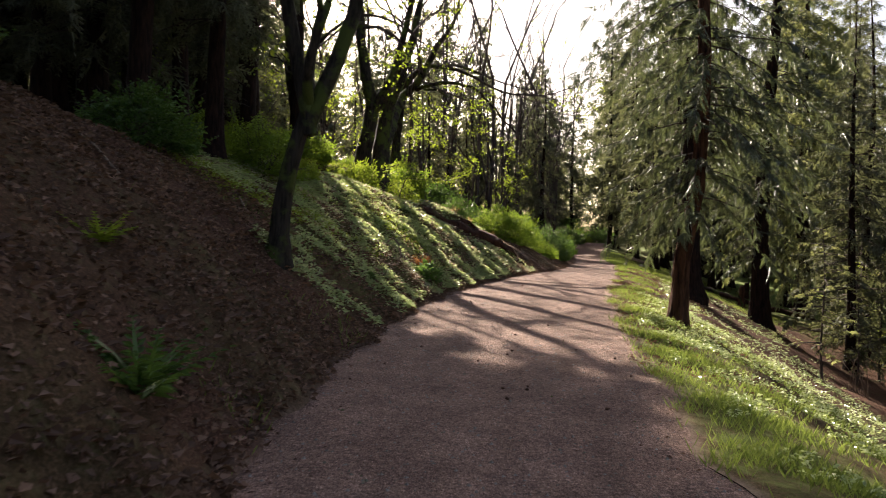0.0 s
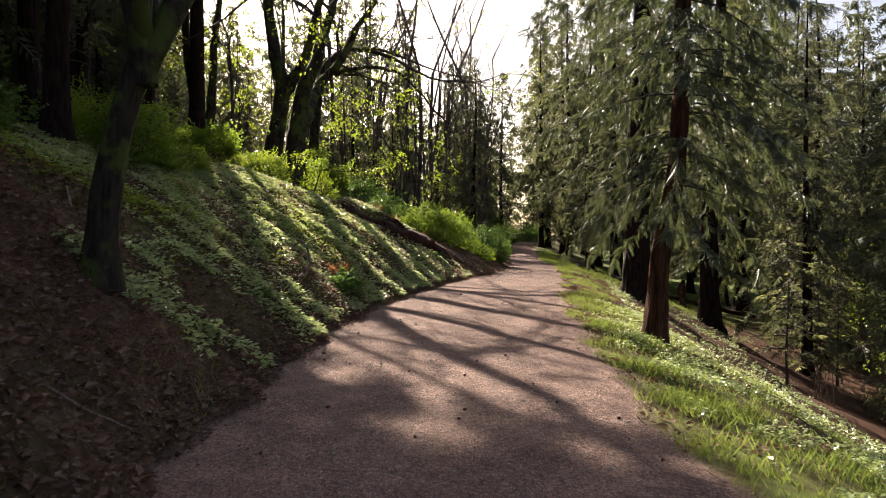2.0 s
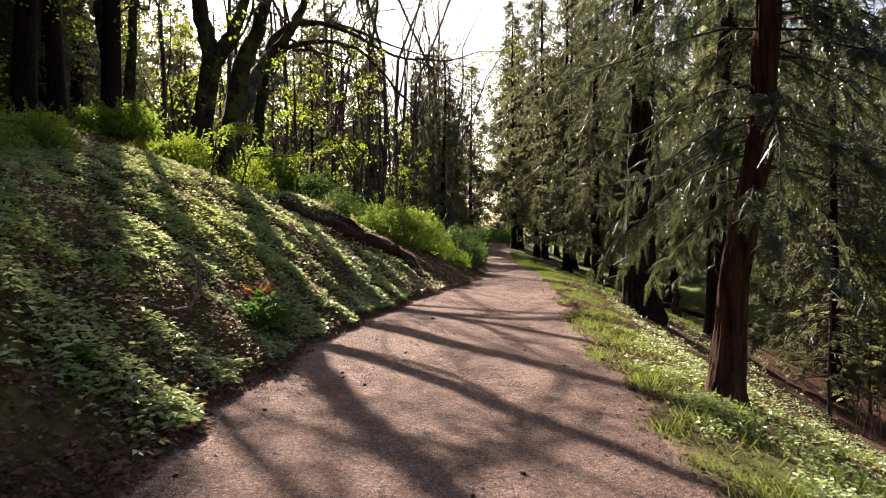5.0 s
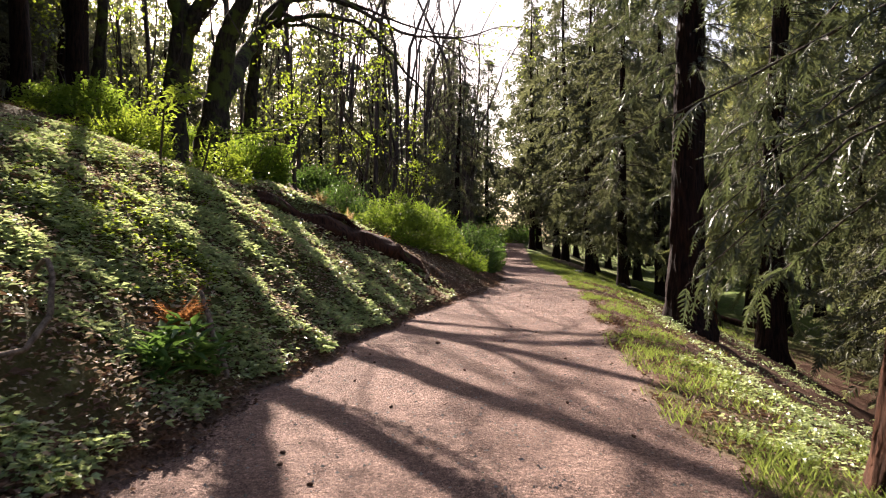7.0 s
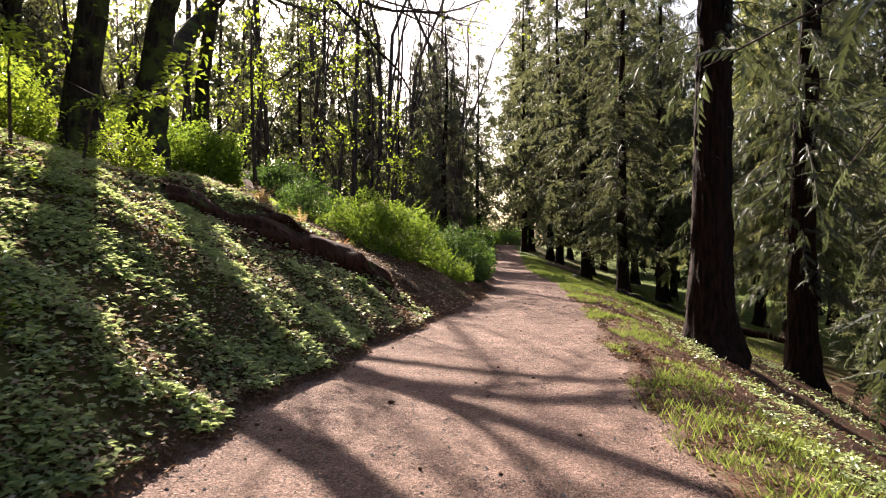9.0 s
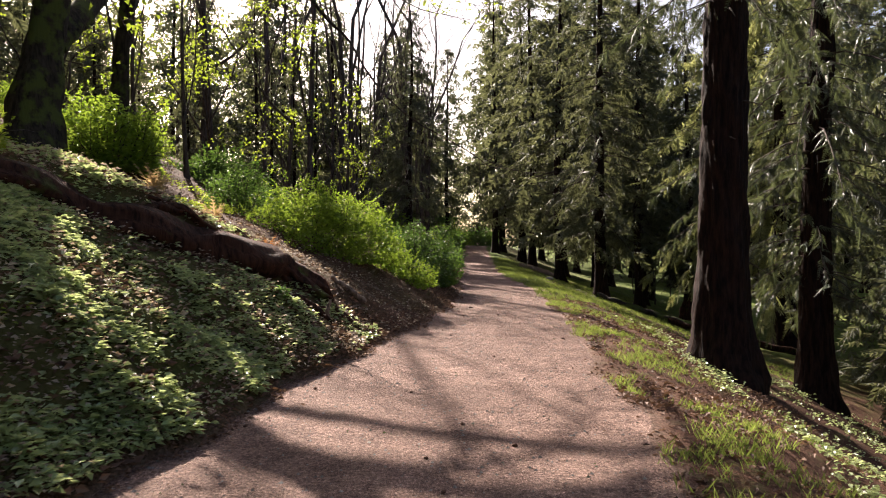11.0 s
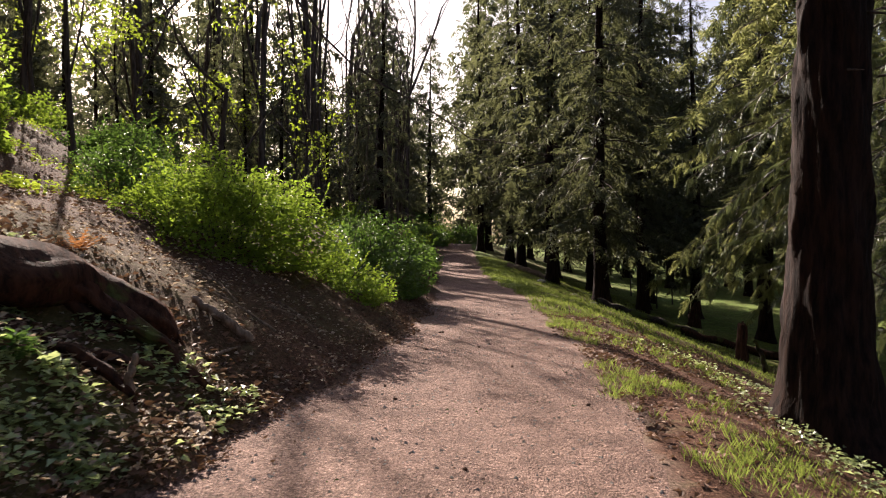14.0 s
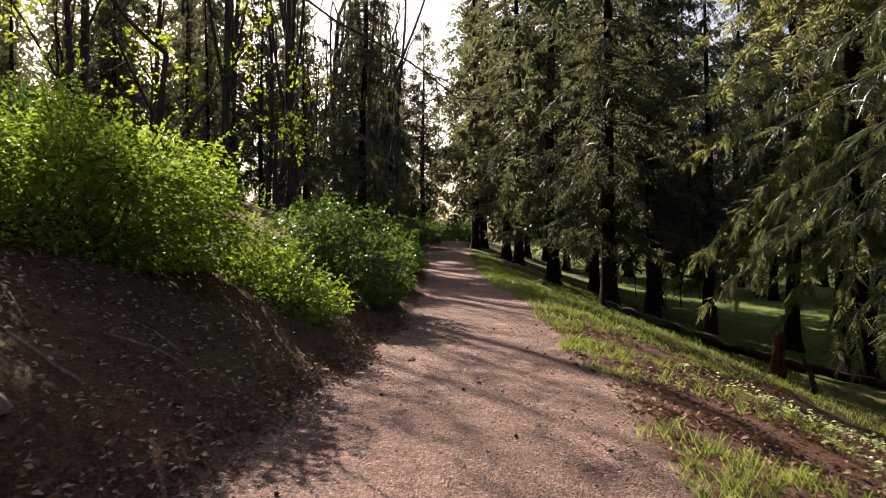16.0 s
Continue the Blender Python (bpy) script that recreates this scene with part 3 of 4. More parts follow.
# copies at negative y are unseen, added behind the camera for shade
plant(wood_fir3, [(22.5, 29.5, 50, 0.9), (38, 55, 150, 1.0), (40, 84, 10, 1.1), (7.0, 50.5, 140, 0.75), (3.5, 44, 240, 0.7), (-22, 20, 99, 1.1), (-19, 58, 190, 1.1), (4, 82, 300, 1.1), (17, 95, 30, 1.0), (30, 20, 45, 1.0), (-30, 30, 200, 1.2), (-11.5, 35, 10, 0.75), (-16.8, 37.4, 70, 0.9), (-9.5, 39.5, 130, 0.72), (-16, 30.5, 220, 0.9), (-12.5, 29, 310, 0.5), (-10.5, 26.5, 40, 0.45), (-5.5, 41.5, 160, 0.5), (15.5, 27.2, 40, 0.8), (18.5, 31.2, 120, 0.95), (16.3, 23.4, 210, 0.65), (21, 36.4, 300, 1.0), (-3, 48.5, 10, 0.5), (0.3, 53, 80, 0.55), (-7.5, 43, 150, 0.42), (-10.5, 51, 210, 0.6), (4.8, 53.5, 300, 0.55), (-14, 43, 20, 0.6), (-18, 36, 130, 0.6), (-24, 26, 60, 0.8), (31, 86, 10, 1.0), (46, 74, 200, 1.1), (37, 36, 80, 1.1), (13.8, 92, 10, 0.8), (-20, 9, 20, 1.0), (-14, 5, 70, 1.0), (-9, -4, 10, 1.0), (12, -6, 10, 1.1), (6, -14, 70, 1.1), (-13, 58, 10, 1.0), (-6, 70, 60, 1.1), (-21, 50, 200, 1.2), (-3, 80, 100, 1.2), (-29, 44, 10, 1.3), (-9, 78, 100, 1.2), (4.5, 90, 20, 1.0), (-34, 36, 60, 1.3), (36, 42, 20, 1.2), (33, 74, 50, 1.1), (28, 84, 130, 1.1)], deep_fir, 22)

# added shade casters: their crowns, out of view, darken the near path and bank
shade_fir = conifer("fir_tree", "tall fir with long bare trunk and high dark crown, added for shade", 27, 27, 0.30, 10.5, 3.8, MAT_FIR_BARK, MAT_FIR, droop=0.55, gap=0.36, frond=1.0, pairs=4, per=0.24, fat=0.4, wide=0.45, snags=26)
stand(shade_fir, -7.6, 27.6)
plant(wood_fir3, [(-13.5, 38, 20, 1.3), (-15, 45, 80, 1.5), (-18, 50, 150, 1.6), (-14.5, 33, 230, 1.25), (-21, 56, 300, 1.7), (-17.5, 40, 50, 1.4), (-12.8, 47, 110, 1.4), (-24, 49, 190, 1.6), (-19, 32, 260, 1.4), (-16, 57, 330, 1.6)])
plant(shade_fir, [(-6.4, 30.9, 70, 1.0), (-8.9, 33.5, 160, 1.0), (-9.8, 29.0, 250, 1.0), (-8.2, 24.2, 310, 0.95), (-10.4, 36.5, 20, 1.05)])
wood = np.random.default_rng(77)
spots = [(float(wood.uniform(-38, 13)), float(wood.uniform(56, 90)), float(wood.uniform(0, 360)), float(wood.uniform(0.75, 1.1))) for _ in range(26)]
plant(deep_fir, [p for p in spots if p[0] < edge_left(p[1]) - 16], None, 23)
plant(deep_fir2, [(float(wood.uniform(-34, -11)), float(wood.uniform(22, 46)), float(wood.uniform(0, 360)), float(wood.uniform(0.8, 1.1))) for _ in range(16)], None, 25)

# leafless and budding trees among them
def old_maple(label, seed, stems, leaves=5, twigs=4, reach=2.6):
    """An old maple: mossy stems along given bends, each ending in a crown of limbs, twigs and young leaves."""
    rng = np.random.default_rng(seed)
    tree = thing("maple_tree", label, "tree")
    limbs, q, leafy = Tubes(), [], [leaves]

    def grow(o, d, L, rad, lev):
        n = 5
        s = np.linspace(0, 1, n)
        w = rng.normal(0, 0.2, 3)
        pts = o + np.outer(s, d) * L + np.outer(np.sin(s * np.pi) * L * 0.35, w)
        limbs.add(pts, np.linspace(rad, rad * 0.5, n), 6 if lev < 2 else 4)
        if lev >= twigs:
            k = leafy[0]
            if k:
                p = np.stack([np.interp(rng.uniform(0.1, 1.05, k), s, pts[:, i]) for i in range(3)], 1) + rng.normal(0, 0.1, (k, 3))
                q.append(blades(p, rng.normal(0, 1, (k, 3)) + (0, 0, -0.3), np.array([0, 0, 1.0]) + rng.normal(0, 0.5, (k, 3)), 0.12 * rng.uniform(0.6, 1.3, k), 0.09))
            return
        for i in range(3):
            f = rng.uniform(0.4, 1.0) if i else 1.0
            p0 = np.array([np.interp(f, s, pts[:, j]) for j in range(3)])
            grow(p0, unit(d + rng.normal(0, 0.5, 3) + (0, 0, 0.1)), L * rng.uniform(0.55, 0.8), rad * (0.6 if i == 0 else 0.42), lev + 1)

    foot = np.array(at(*stems[0][0][0][:2], 0.1))
    for j, (pts, r0, r1, side) in enumerate(stems):
        p = np.array([(x, y, z if z else foot[2] - 0.4) for x, y, z in pts]) - foot
        u, m = np.linspace(0, 1, len(p)), np.linspace(0, 1, 26)
        line = np.stack([np.interp(m, u, p[:, i]) for i in range(3)], 1)
        for _ in range(3):
            line[1:-1] = (line[:-2] + 2 * line[1:-1] + line[2:]) / 4
        line[1:-1] += rng.normal(0, 0.02, (24, 3))
        rad = np.linspace(r0, r1, 26) * (1 + (0.7 * np.exp(-np.arange(26) / 2.2) if not j else 0))
        leafy[0] = leaves if r0 > 0.15 else 0
        t = Tubes()
        t.add(line, rad, 14, 0.07, seed + j)
        part("trunk" if r0 > 0.2 else "limb", t.mesh("trunk", MAT_GREY_BARK), tree)
        if side:
            grow(line[-1], unit(line[-1] - line[-5]), reach, r1, 0)
        for k in range(side):
            i = int(rng.integers(18, 25))
            grow(line[i], unit(rng.normal(0, 0.8, 3) + (0, 0, 0.35)), reach * rng.uniform(0.6, 0.9), rad[i] * 0.4, 1)
    tagged(part("branchwork", limbs.mesh("branchwork", MAT_TWIG), tree), kind="stuff")
    if q:
        tagged(part("crown", leaf_mesh("crown", np.concatenate(q), MAT_SPRING), tree), kind="stuff")
    tree.location = foot
    return tree


old_maple("old mossy maple whose dark trunk forks into two upright stems", 31, [
    (((-3.25, 27.8, 0), (-3.17, 27.7, 4.8), (-3.0, 27.6, 5.75), (-2.74, 27.4, 7.1), (-3.1, 27.4, 8.1), (-3.35, 27.6, 10.4), (-3.5, 28.0, 12.5)), 0.35, 0.13, 4),
    (((-2.85, 27.5, 6.6), (-2.5, 27.3, 7.2), (-2.1, 27.1, 7.65), (-1.6, 26.9, 9.4), (-1.2, 26.8, 11.3)), 0.22, 0.09, 4)], 6)
old_maple("thick leaning mossy maple with a long limb arching over the path", 37, [
    (((-2.86, 30.6, 0), (-2.8, 30.9, 5.2), (-2.67, 31.2, 6.6), (-2.45, 31.1, 7.9), (-1.98, 30.9, 8.75), (-1.55, 31.1, 10.2), (-1.15, 31.3, 12.2)), 0.42, 0.13, 4),
    (((-2.65, 31.1, 6.0), (-2.45, 31.8, 6.7), (-2.35, 33.2, 7.75), (-2.05, 34.0, 8.6), (-1.8, 34.0, 8.9), (-1.1, 33.6, 9.5), (-0.5, 33.5, 10.9)), 0.30, 0.13, 3),
    (((-1.4, 33.8, 9.0), (-0.85, 33.4, 9.1), (0.1, 33.3, 9.25), (1.35, 33.3, 9.05), (2.07, 33.3, 8.3), (3.3, 33.3, 6.95)), 0.10, 0.03, 2),
    (((-1.0, 33.5, 8.95), (-0.35, 33.3, 8.9), (0.03, 33.3, 8.6), (0.23, 33.3, 8.1)), 0.06, 0.02, 0)], 3)
old_maple("pair of dark maple stems leaning apart on the upper bank", 33, [
    (((-6.4, 31.4, 0), (-6.5, 31.4, 6.8), (-6.9, 31.4, 9.2), (-7.0, 31.6, 12.6)), 0.25, 0.1, 3),
    (((-6.2, 31.5, 5.0), (-6.0, 31.5, 6.8), (-5.9, 31.5, 9.2), (-5.5, 31.5, 12.6)), 0.22, 0.09, 2)], 7)
old_maple("bare mossy maple with level limbs deep in the wood", 39, [
    (((-2.6, 35.4, 0), (-2.4, 35.3, 6.5), (-2.1, 35.1, 8.9), (-1.8, 35.0, 9.8), (-1.1, 35.3, 10.5), (0.2, 34.6, 10.3), (1.3, 34.4, 9.8)), 0.22, 0.07, 3),
    (((-2.2, 35.3, 8.0), (-2.2, 36.4, 9.6), (-2.0, 37.2, 10.5), (-1.2, 37.2, 11.0), (0.4, 36.4, 10.9), (1.7, 36.2, 10.4)), 0.14, 0.05, 3)], 2)
bank_tree = broadleaf("forked_tree", "dark slender forked tree growing out of the bank", 41, 8.0, 0.15, [((0, 0, 0), (0.18, 0, 1), 0.27, 1.0), ((0.37, 0, 2.0), (-0.14, 0.05, 1), 0.5, 0.72), ((0.4, 0, 2.0), (0.2, 0.0, 1), 0.5, 0.8)], 4, 0.11, MAT_SPRING, MAT_GREY_BARK, depth=4, split=2, fork=0.35, low_bare=0.8)
stand(bank_tree, -2.2, 9.6, 0)
bare = broadleaf("bare_tree", "slender leafless tree with fine grey twigs", 43, 9.0, 0.085, [((0, 0, 0), (0.03, 0, 1), 0.62, 1.0)], 0, 0.1, MAT_SPRING, MAT_TWIG, depth=6, split=2, fork=0.30, low_bare=0.35)
stand(bare, 3.2, 56.0, 0, 1.3)
plant(bare, [(2.2, 47.5, 30, 1.7), (4.6, 52, 140, 1.9), (7.2, 56.5, 260, 2.0), (3.6, 60, 330, 2.2), (6.8, 64.5, 80, 2.1), (0.2, 55, 200, 2.0), (9.4, 75, 20, 2.2), (-2.6, 49, 280, 1.8), (1.2, 68, 110, 2.3), (-5.2, 45.5, 10, 1.7), (0.5, 46, 70, 1.0), (-3.5, 42, 160, 0.9), (-6.5, 38, 250, 1.1), (6.0, 67, 20, 1.1), (-9.5, 44, 310, 1.1), (-4, 53, 110, 1.15), (9.5, 63, 200, 1.0), (-1.0, 36.5, 200, 0.75), (2.5, 73, 10, 1.2), (-12, 36, 80, 1.0), (7.0, 92, 60, 1.3), (8.0, 51, 75, 1.15), (8.8, 58.5, 190, 1.4), (10.4, 67, 20, 1.7), (4.2, 49, 15, 1.2), (6.6, 60, 130, 1.5), (5.2, 71, 210, 1.6), (9.4, 71, 300, 1.5), (11.5, 84, 80, 1.6), (0.8, 62, 30, 1.4), (7.8, 53, 170, 1.0), (25, 64.5, 60, 0.5), (26.3, 61.5, 170, 0.5), (23.4, 58, 10, 0.5)])
budding = broadleaf("budding_tree", "young tree with bright yellow-green spring leaves", 47, 6.5, 0.09, [((0, 0, 0), (0.04, 0, 1), 0.5, 1.0)], 6, 0.12, MAT_SPRING, MAT_TWIG, depth=4, split=3, fork=0.42, low_bare=0.3)
stand(budding, 1.6, 40.0)
plant(budding, [(-1.5, 44.5, 140, 1.2), (-8, 47, 230, 1.4), (3.8, 47.5, 300, 0.9), (-9.5, 24.5, 20, 1.0), (16.5, 21.5, 10, 0.9), (19, 29, 100, 0.9), (26, 37, 200, 1.0), (-11, 40, 10, 1.3)])
sapling = conifer("sapling", "thin young tree with sparse light green sprays", 51, 5.5, 0.045, 0.9, 1.3, MAT_TWIG, MAT_WEEP, "sapling", droop=0.35, gap=0.35, frond=0.32, pairs=4, per=0.16, snags=2)
stand(sapling, 12.2, 23.0)
plant(sapling, [(14.5, 25.0, 40, 0.8), (15.5, 21.5, 100, 0.9), (16.5, 27, 10, 1.0), (13.8, 19.5, 200, 0.7)])


# ---- shrubs ----
def shrub(name, label, seed, rx, ry, rz, count, leaf, mat, shoots=40, category="shrub"):
    """A bush: stems from one foot, leaves filling an uneven dome, with young shoots breaking its outline."""
    rng = np.random.default_rng(seed)
    bush = thing(name, label, category)
    stems = Tubes()
    q = []
    size = np.array([rx, ry, rz])
    lobes = unit(rng.normal(0, 1, (14, 3)))
    lobes[:, 2] = np.abs(lobes[:, 2])
    def hull(u):
        return 0.66 + 0.44 * np.max(np.exp(-((u[:, None] - lobes[None]) ** 2).sum(-1) / 0.10), axis=1)
    for _ in range(26):
        u = unit(rng.normal(0, 1, 3) + (0, 0, 1.0))
        u[2] = abs(u[2])
        s = np.linspace(0, 1, 5)[:, None]
        stems.add(np.array([0.12, 0.12, 0.02]) * rng.normal(0, 1, 3) + s * u * size * 0.85 + np.sin(s * np.pi) * (0, 0, 0.12), np.linspace(0.012, 0.003, 5), 4)
    u = unit(rng.normal(0, 1, (count, 3)))
    u[:, 2] = np.abs(u[:, 2]) * 1.0 - 0.12
    rr = hull(u) * (1 - 0.42 * rng.random(count) ** 2.0)
    p = u * rr[:, None] * size + rng.normal(0, 0.03, (count, 3))
    p[:, 2] = np.maximum(p[:, 2], 0.03)
    d = (u * 0.6 + rng.normal(0, 0.7, (count, 3))) * (1, 1, 0.5) + (0, 0, -0.15)
    q.append(blades(p, d, unit(np.array([0, 0, 0.9]) + u * 0.35 + rng.normal(0, 0.38, (count, 3))), leaf * rng.uniform(0.7, 1.35, count), leaf * 0.8))
    for _ in range(shoots):
        v = unit(rng.normal(0, 1, (1, 3)))
        v[:, 2] = np.abs(v[:, 2])
        o = (v * hull(v)[:, None] * size)[0] * 0.95
        w = unit(v[0] + rng.normal(0, 0.3, 3) + (0, 0, 0.5))
        L = rng.uniform(0.12, 0.32)
        stems.add(np.stack([o - w * 0.2, o + w * L * 0.5, o + w * L]), (0.004, 0.003, 0.002), 4)
        k = 9
        q.append(blades(o + np.outer(np.linspace(0.1, 1, k) * L, w), w + rng.normal(0, 0.7, (k, 3)), np.array([0, 0, 1.0]) + rng.normal(0, 0.4, (k, 3)), leaf * rng.uniform(0.5, 1.1, k), leaf * 0.6))
    tagged(part("branchwork", stems.mesh("branchwork", MAT_TWIG), bush), kind="stuff")
    tagged(part("foliage", leaf_mesh("foliage", np.concatenate(q), mat), bush), kind="stuff")
    return bush


stand(shrub("shrub", "rounded bright green leafy bush on the bank", 61, 1.45, 1.4, 1.75, 22000, 0.054, MAT_SHRUB, 90), 2.55, 30.95, 20, 1.13, 0.4)
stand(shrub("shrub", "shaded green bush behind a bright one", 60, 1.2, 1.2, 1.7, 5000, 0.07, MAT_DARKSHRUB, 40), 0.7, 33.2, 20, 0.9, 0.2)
stand(shrub("shrub", "low spreading green bush under a taller one", 62, 1.0, 1.0, 0.95, 7000, 0.058, MAT_SHRUB, 40), 4.15, 31.8, 60, 1.0, 0.3)
stand(shrub("shrub", "dark green dense bush along the path", 63, 1.5, 2.2, 1.9, 11000, 0.08, MAT_DARKSHRUB, 50), 5.0, 35.0, -18, 1.0, 0.4)
stand(shrub("shrub", "dark green bush overhanging the path's edge", 64, 1.1, 2.0, 1.0, 6000, 0.08, MAT_DARKSHRUB, 40), 6.2, 39.3, -14)
stand(shrub("shrub", "tufted green bush beside the far path", 65, 1.0, 2.6, 1.1, 5000, 0.11, MAT_SHRUB, 40), 7.8, 46.5, -12)
stand(shrub("shrub", "bright green bush at the top of the bank", 66, 1.0, 1.0, 1.15, 7000, 0.065, MAT_SHRUB, 60), -1.9, 32.2, 100, 1.55)
stand(shrub("shrub", "yellow-green bush at the foot of the maple", 67, 1.1, 1.0, 1.15, 7000, 0.065, MAT_SPRING, 60), -3.1, 24.0, 10)
stand(shrub("shrub", "yellow-green leafy sapling clump below the maple", 68, 0.8, 0.7, 0.9, 1500, 0.07, MAT_SPRING, 50), -1.5, 24.6, 150)
stand(shrub("shrub", "large shaded soft green bush on the bank", 69, 1.25, 1.3, 1.75, 12000, 0.055, MAT_SHRUB, 60), -4.15, 16.2, 80, 0.95)
stand(shrub("shrub", "bright green bush spilling down the bank", 70, 1.0, 1.0, 0.95, 7000, 0.055, MAT_SPRING, 50), -3.7, 18.2, 30, 0.75)
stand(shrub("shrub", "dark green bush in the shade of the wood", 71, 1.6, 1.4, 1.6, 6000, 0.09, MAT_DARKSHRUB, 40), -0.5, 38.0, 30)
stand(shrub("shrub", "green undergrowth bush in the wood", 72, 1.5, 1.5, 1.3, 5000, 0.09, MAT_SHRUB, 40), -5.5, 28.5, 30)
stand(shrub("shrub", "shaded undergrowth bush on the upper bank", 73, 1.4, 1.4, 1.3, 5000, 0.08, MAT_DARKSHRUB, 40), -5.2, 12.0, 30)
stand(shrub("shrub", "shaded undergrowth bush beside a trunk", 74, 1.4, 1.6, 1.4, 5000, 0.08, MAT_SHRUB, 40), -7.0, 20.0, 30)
stand(shrub("shrub", "tall far undergrowth closing the path's end", 75, 3.0, 3.0, 2.6, 6000, 0.16, MAT_SHRUB, 40), 17.0, 108, 30)
for i, (x, y, k) in enumerate([(8.8, 56.5, 1.0), (10.2, 64, 1.1), (12.6, 73, 1.3), (15.0, 83, 1.4), (20.0, 92, 1.4), (7.0, 62, 1.2), (5.5, 50.5, 1.0), (23, 104, 1.8), (15.5, 96, 1.8)]):
    stand(shrub("shrub", "green undergrowth bush beside the far path", 130 + i, 1.6, 1.9, 1.5, 3000, 0.13, MAT_DARKSHRUB if i % 3 else MAT_SHRUB, 30), x, y, 50 * i, k)
for i, (x, y, k) in enumerate([(-4.6, 33.5, 0.8), (-3.0, 35.5, 0.9), (-6.5, 31.5, 0.8), (1.2, 35.5, 0.8), (-7.5, 35, 1.0), (2.4, 41.5, 0.8), (-3.4, 39.5, 1.0), (5.4, 45.5, 0.8), (-8.6, 23.0, 0.8)]):
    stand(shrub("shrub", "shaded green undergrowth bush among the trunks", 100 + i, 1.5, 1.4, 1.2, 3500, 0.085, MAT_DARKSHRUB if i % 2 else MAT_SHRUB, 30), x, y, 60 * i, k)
stand(shrub("shrub", "pale green undergrowth on the lower slope", 76, 1.7, 1.9, 1.6, 5000, 0.10, MAT_WEEP, 50), 17.5, 24.5, 30)
stand(shrub("shrub", "green undergrowth below the firs", 77, 1.5, 1.5, 1.4, 5000, 0.09, MAT_WEEP, 50), 19.5, 31.5, 30)


# ---- plants, ferns, wood and stones on the bank ----
def fern(name, label, seed, count, L, mat, pairs=9, rise=0.9):
    rng = np.random.default_rng(seed)
    ob = thing(name, label, "fern")
    a = np.arange(count) * 2.4 + rng.uniform(0, 1, count)
    d = np.stack([np.cos(a), np.sin(a), rise * rng.uniform(0.5, 1.5, count)], 1)
    q = fronds(rng.normal(0, 0.02, (count, 3)), d, np.tile((0, 0, 1.0), (count, 1)), L * rng.uniform(0.7, 1.2, count), pairs, rng, 0.30)
    part("frond", leaf_mesh("frond", q, mat), ob)
    return ob


stand(fern("dead_fern", "clump of withered orange-brown fern fronds", 81, 48, 0.40, MAT_DEADFERN, 9, 1.3), -0.55, 17.3, 0, 1.0, 0.0)
stand(fern("dry_fern", "tuft of pale withered straw-coloured fern", 82, 16, 0.45, MAT_STRAW, 7, 1.6), 0.35, 26.0, 0, 1.0, 0.0)
stand(fern("dry_fern", "small straw-coloured withered fern tuft", 83, 12, 0.36, MAT_STRAW, 7, 1.8), 0.95, 27.2, 0, 1.0, 0.0)
stand(fern("dead_fern", "small rust-brown withered fern on bare soil", 84, 14, 0.28, MAT_DEADFERN, 6), 1.75, 27.1, 0, 1.0, 0.0)
stand(fern("fern", "dark green fern at the foot of the bank", 85, 18, 0.55, MAT_DARKSHRUB), -1.75, 4.2, 0, 1.0, 0.0)
stand(fern("fern", "dark green fern in the shade of the bank", 86, 16, 0.6, MAT_DARKSHRUB), -4.2, 6.0, 0, 1.0, 0.0)
stand(fern("fern", "small yellow-green fern among fallen leaves", 87, 12, 0.35, MAT_SPRING), -2.7, 5.6, 0, 1.0, 0.0)


def broad_plant(label, seed, count, L, w, mat):
    rng = np.random.default_rng(seed)
    ob = thing("leafy_plant", label, "plant")
    a = np.arange(count) * 2.4
    d = np.stack([np.cos(a), np.sin(a), rng.uniform(-0.3, 1.1, count)], 1)
    p = np.stack([0.09 * np.cos(a * 1.7), 0.09 * np.sin(a * 1.7), rng.uniform(0, 0.3, count)], 1)
    part("leaf", leaf_mesh("leaf", blades(p, d, np.tile((0, 0, 1.0), (count, 1)), L * rng.uniform(0.6, 1.1, count), w), mat), ob)
    return ob


for i, (x, y, k) in enumerate([(-0.35, 16.55, 1.35), (-0.18, 16.85, 1.1), (-0.45, 16.2, 1.0), (2.05, 24.9, 0.5), (-1.3, 12.9, 0.5)]):
    stand(broad_plant("clump of long dark green leaves at the bank's foot", 90 + i, 80, 0.2, 0.06, MAT_BROADLEAF), x, y, 40 * i, k, 0.0)


def stick(name, label, pts, radii, mat, category="branch", knots=0.25):
    t = Tubes()
    p = np.array([[x, y, float(land(x, y)) + dz] for x, y, dz in pts])
    s, n = np.linspace(0, 1, len(p)), np.linspace(0, 1, 7 * len(p))
    fine = np.stack([np.interp(n, s, p[:, i]) for i in range(3)], 1)
    fine += np.sin(n[:, None] * np.array([23.0, 19, 29])) * np.mean(radii) * knots
    o = fine[0].copy()
    thick = max(radii) > 0.04
    t.add(fine - o, np.interp(n, np.linspace(0, 1, len(radii)), radii), 18 if thick else 8, 0.2 if category == "root" else 0.1, len(label))
    ob = tagged(new(name, t.mesh(name, mat)), label, category)
    ob.location = o
    return ob


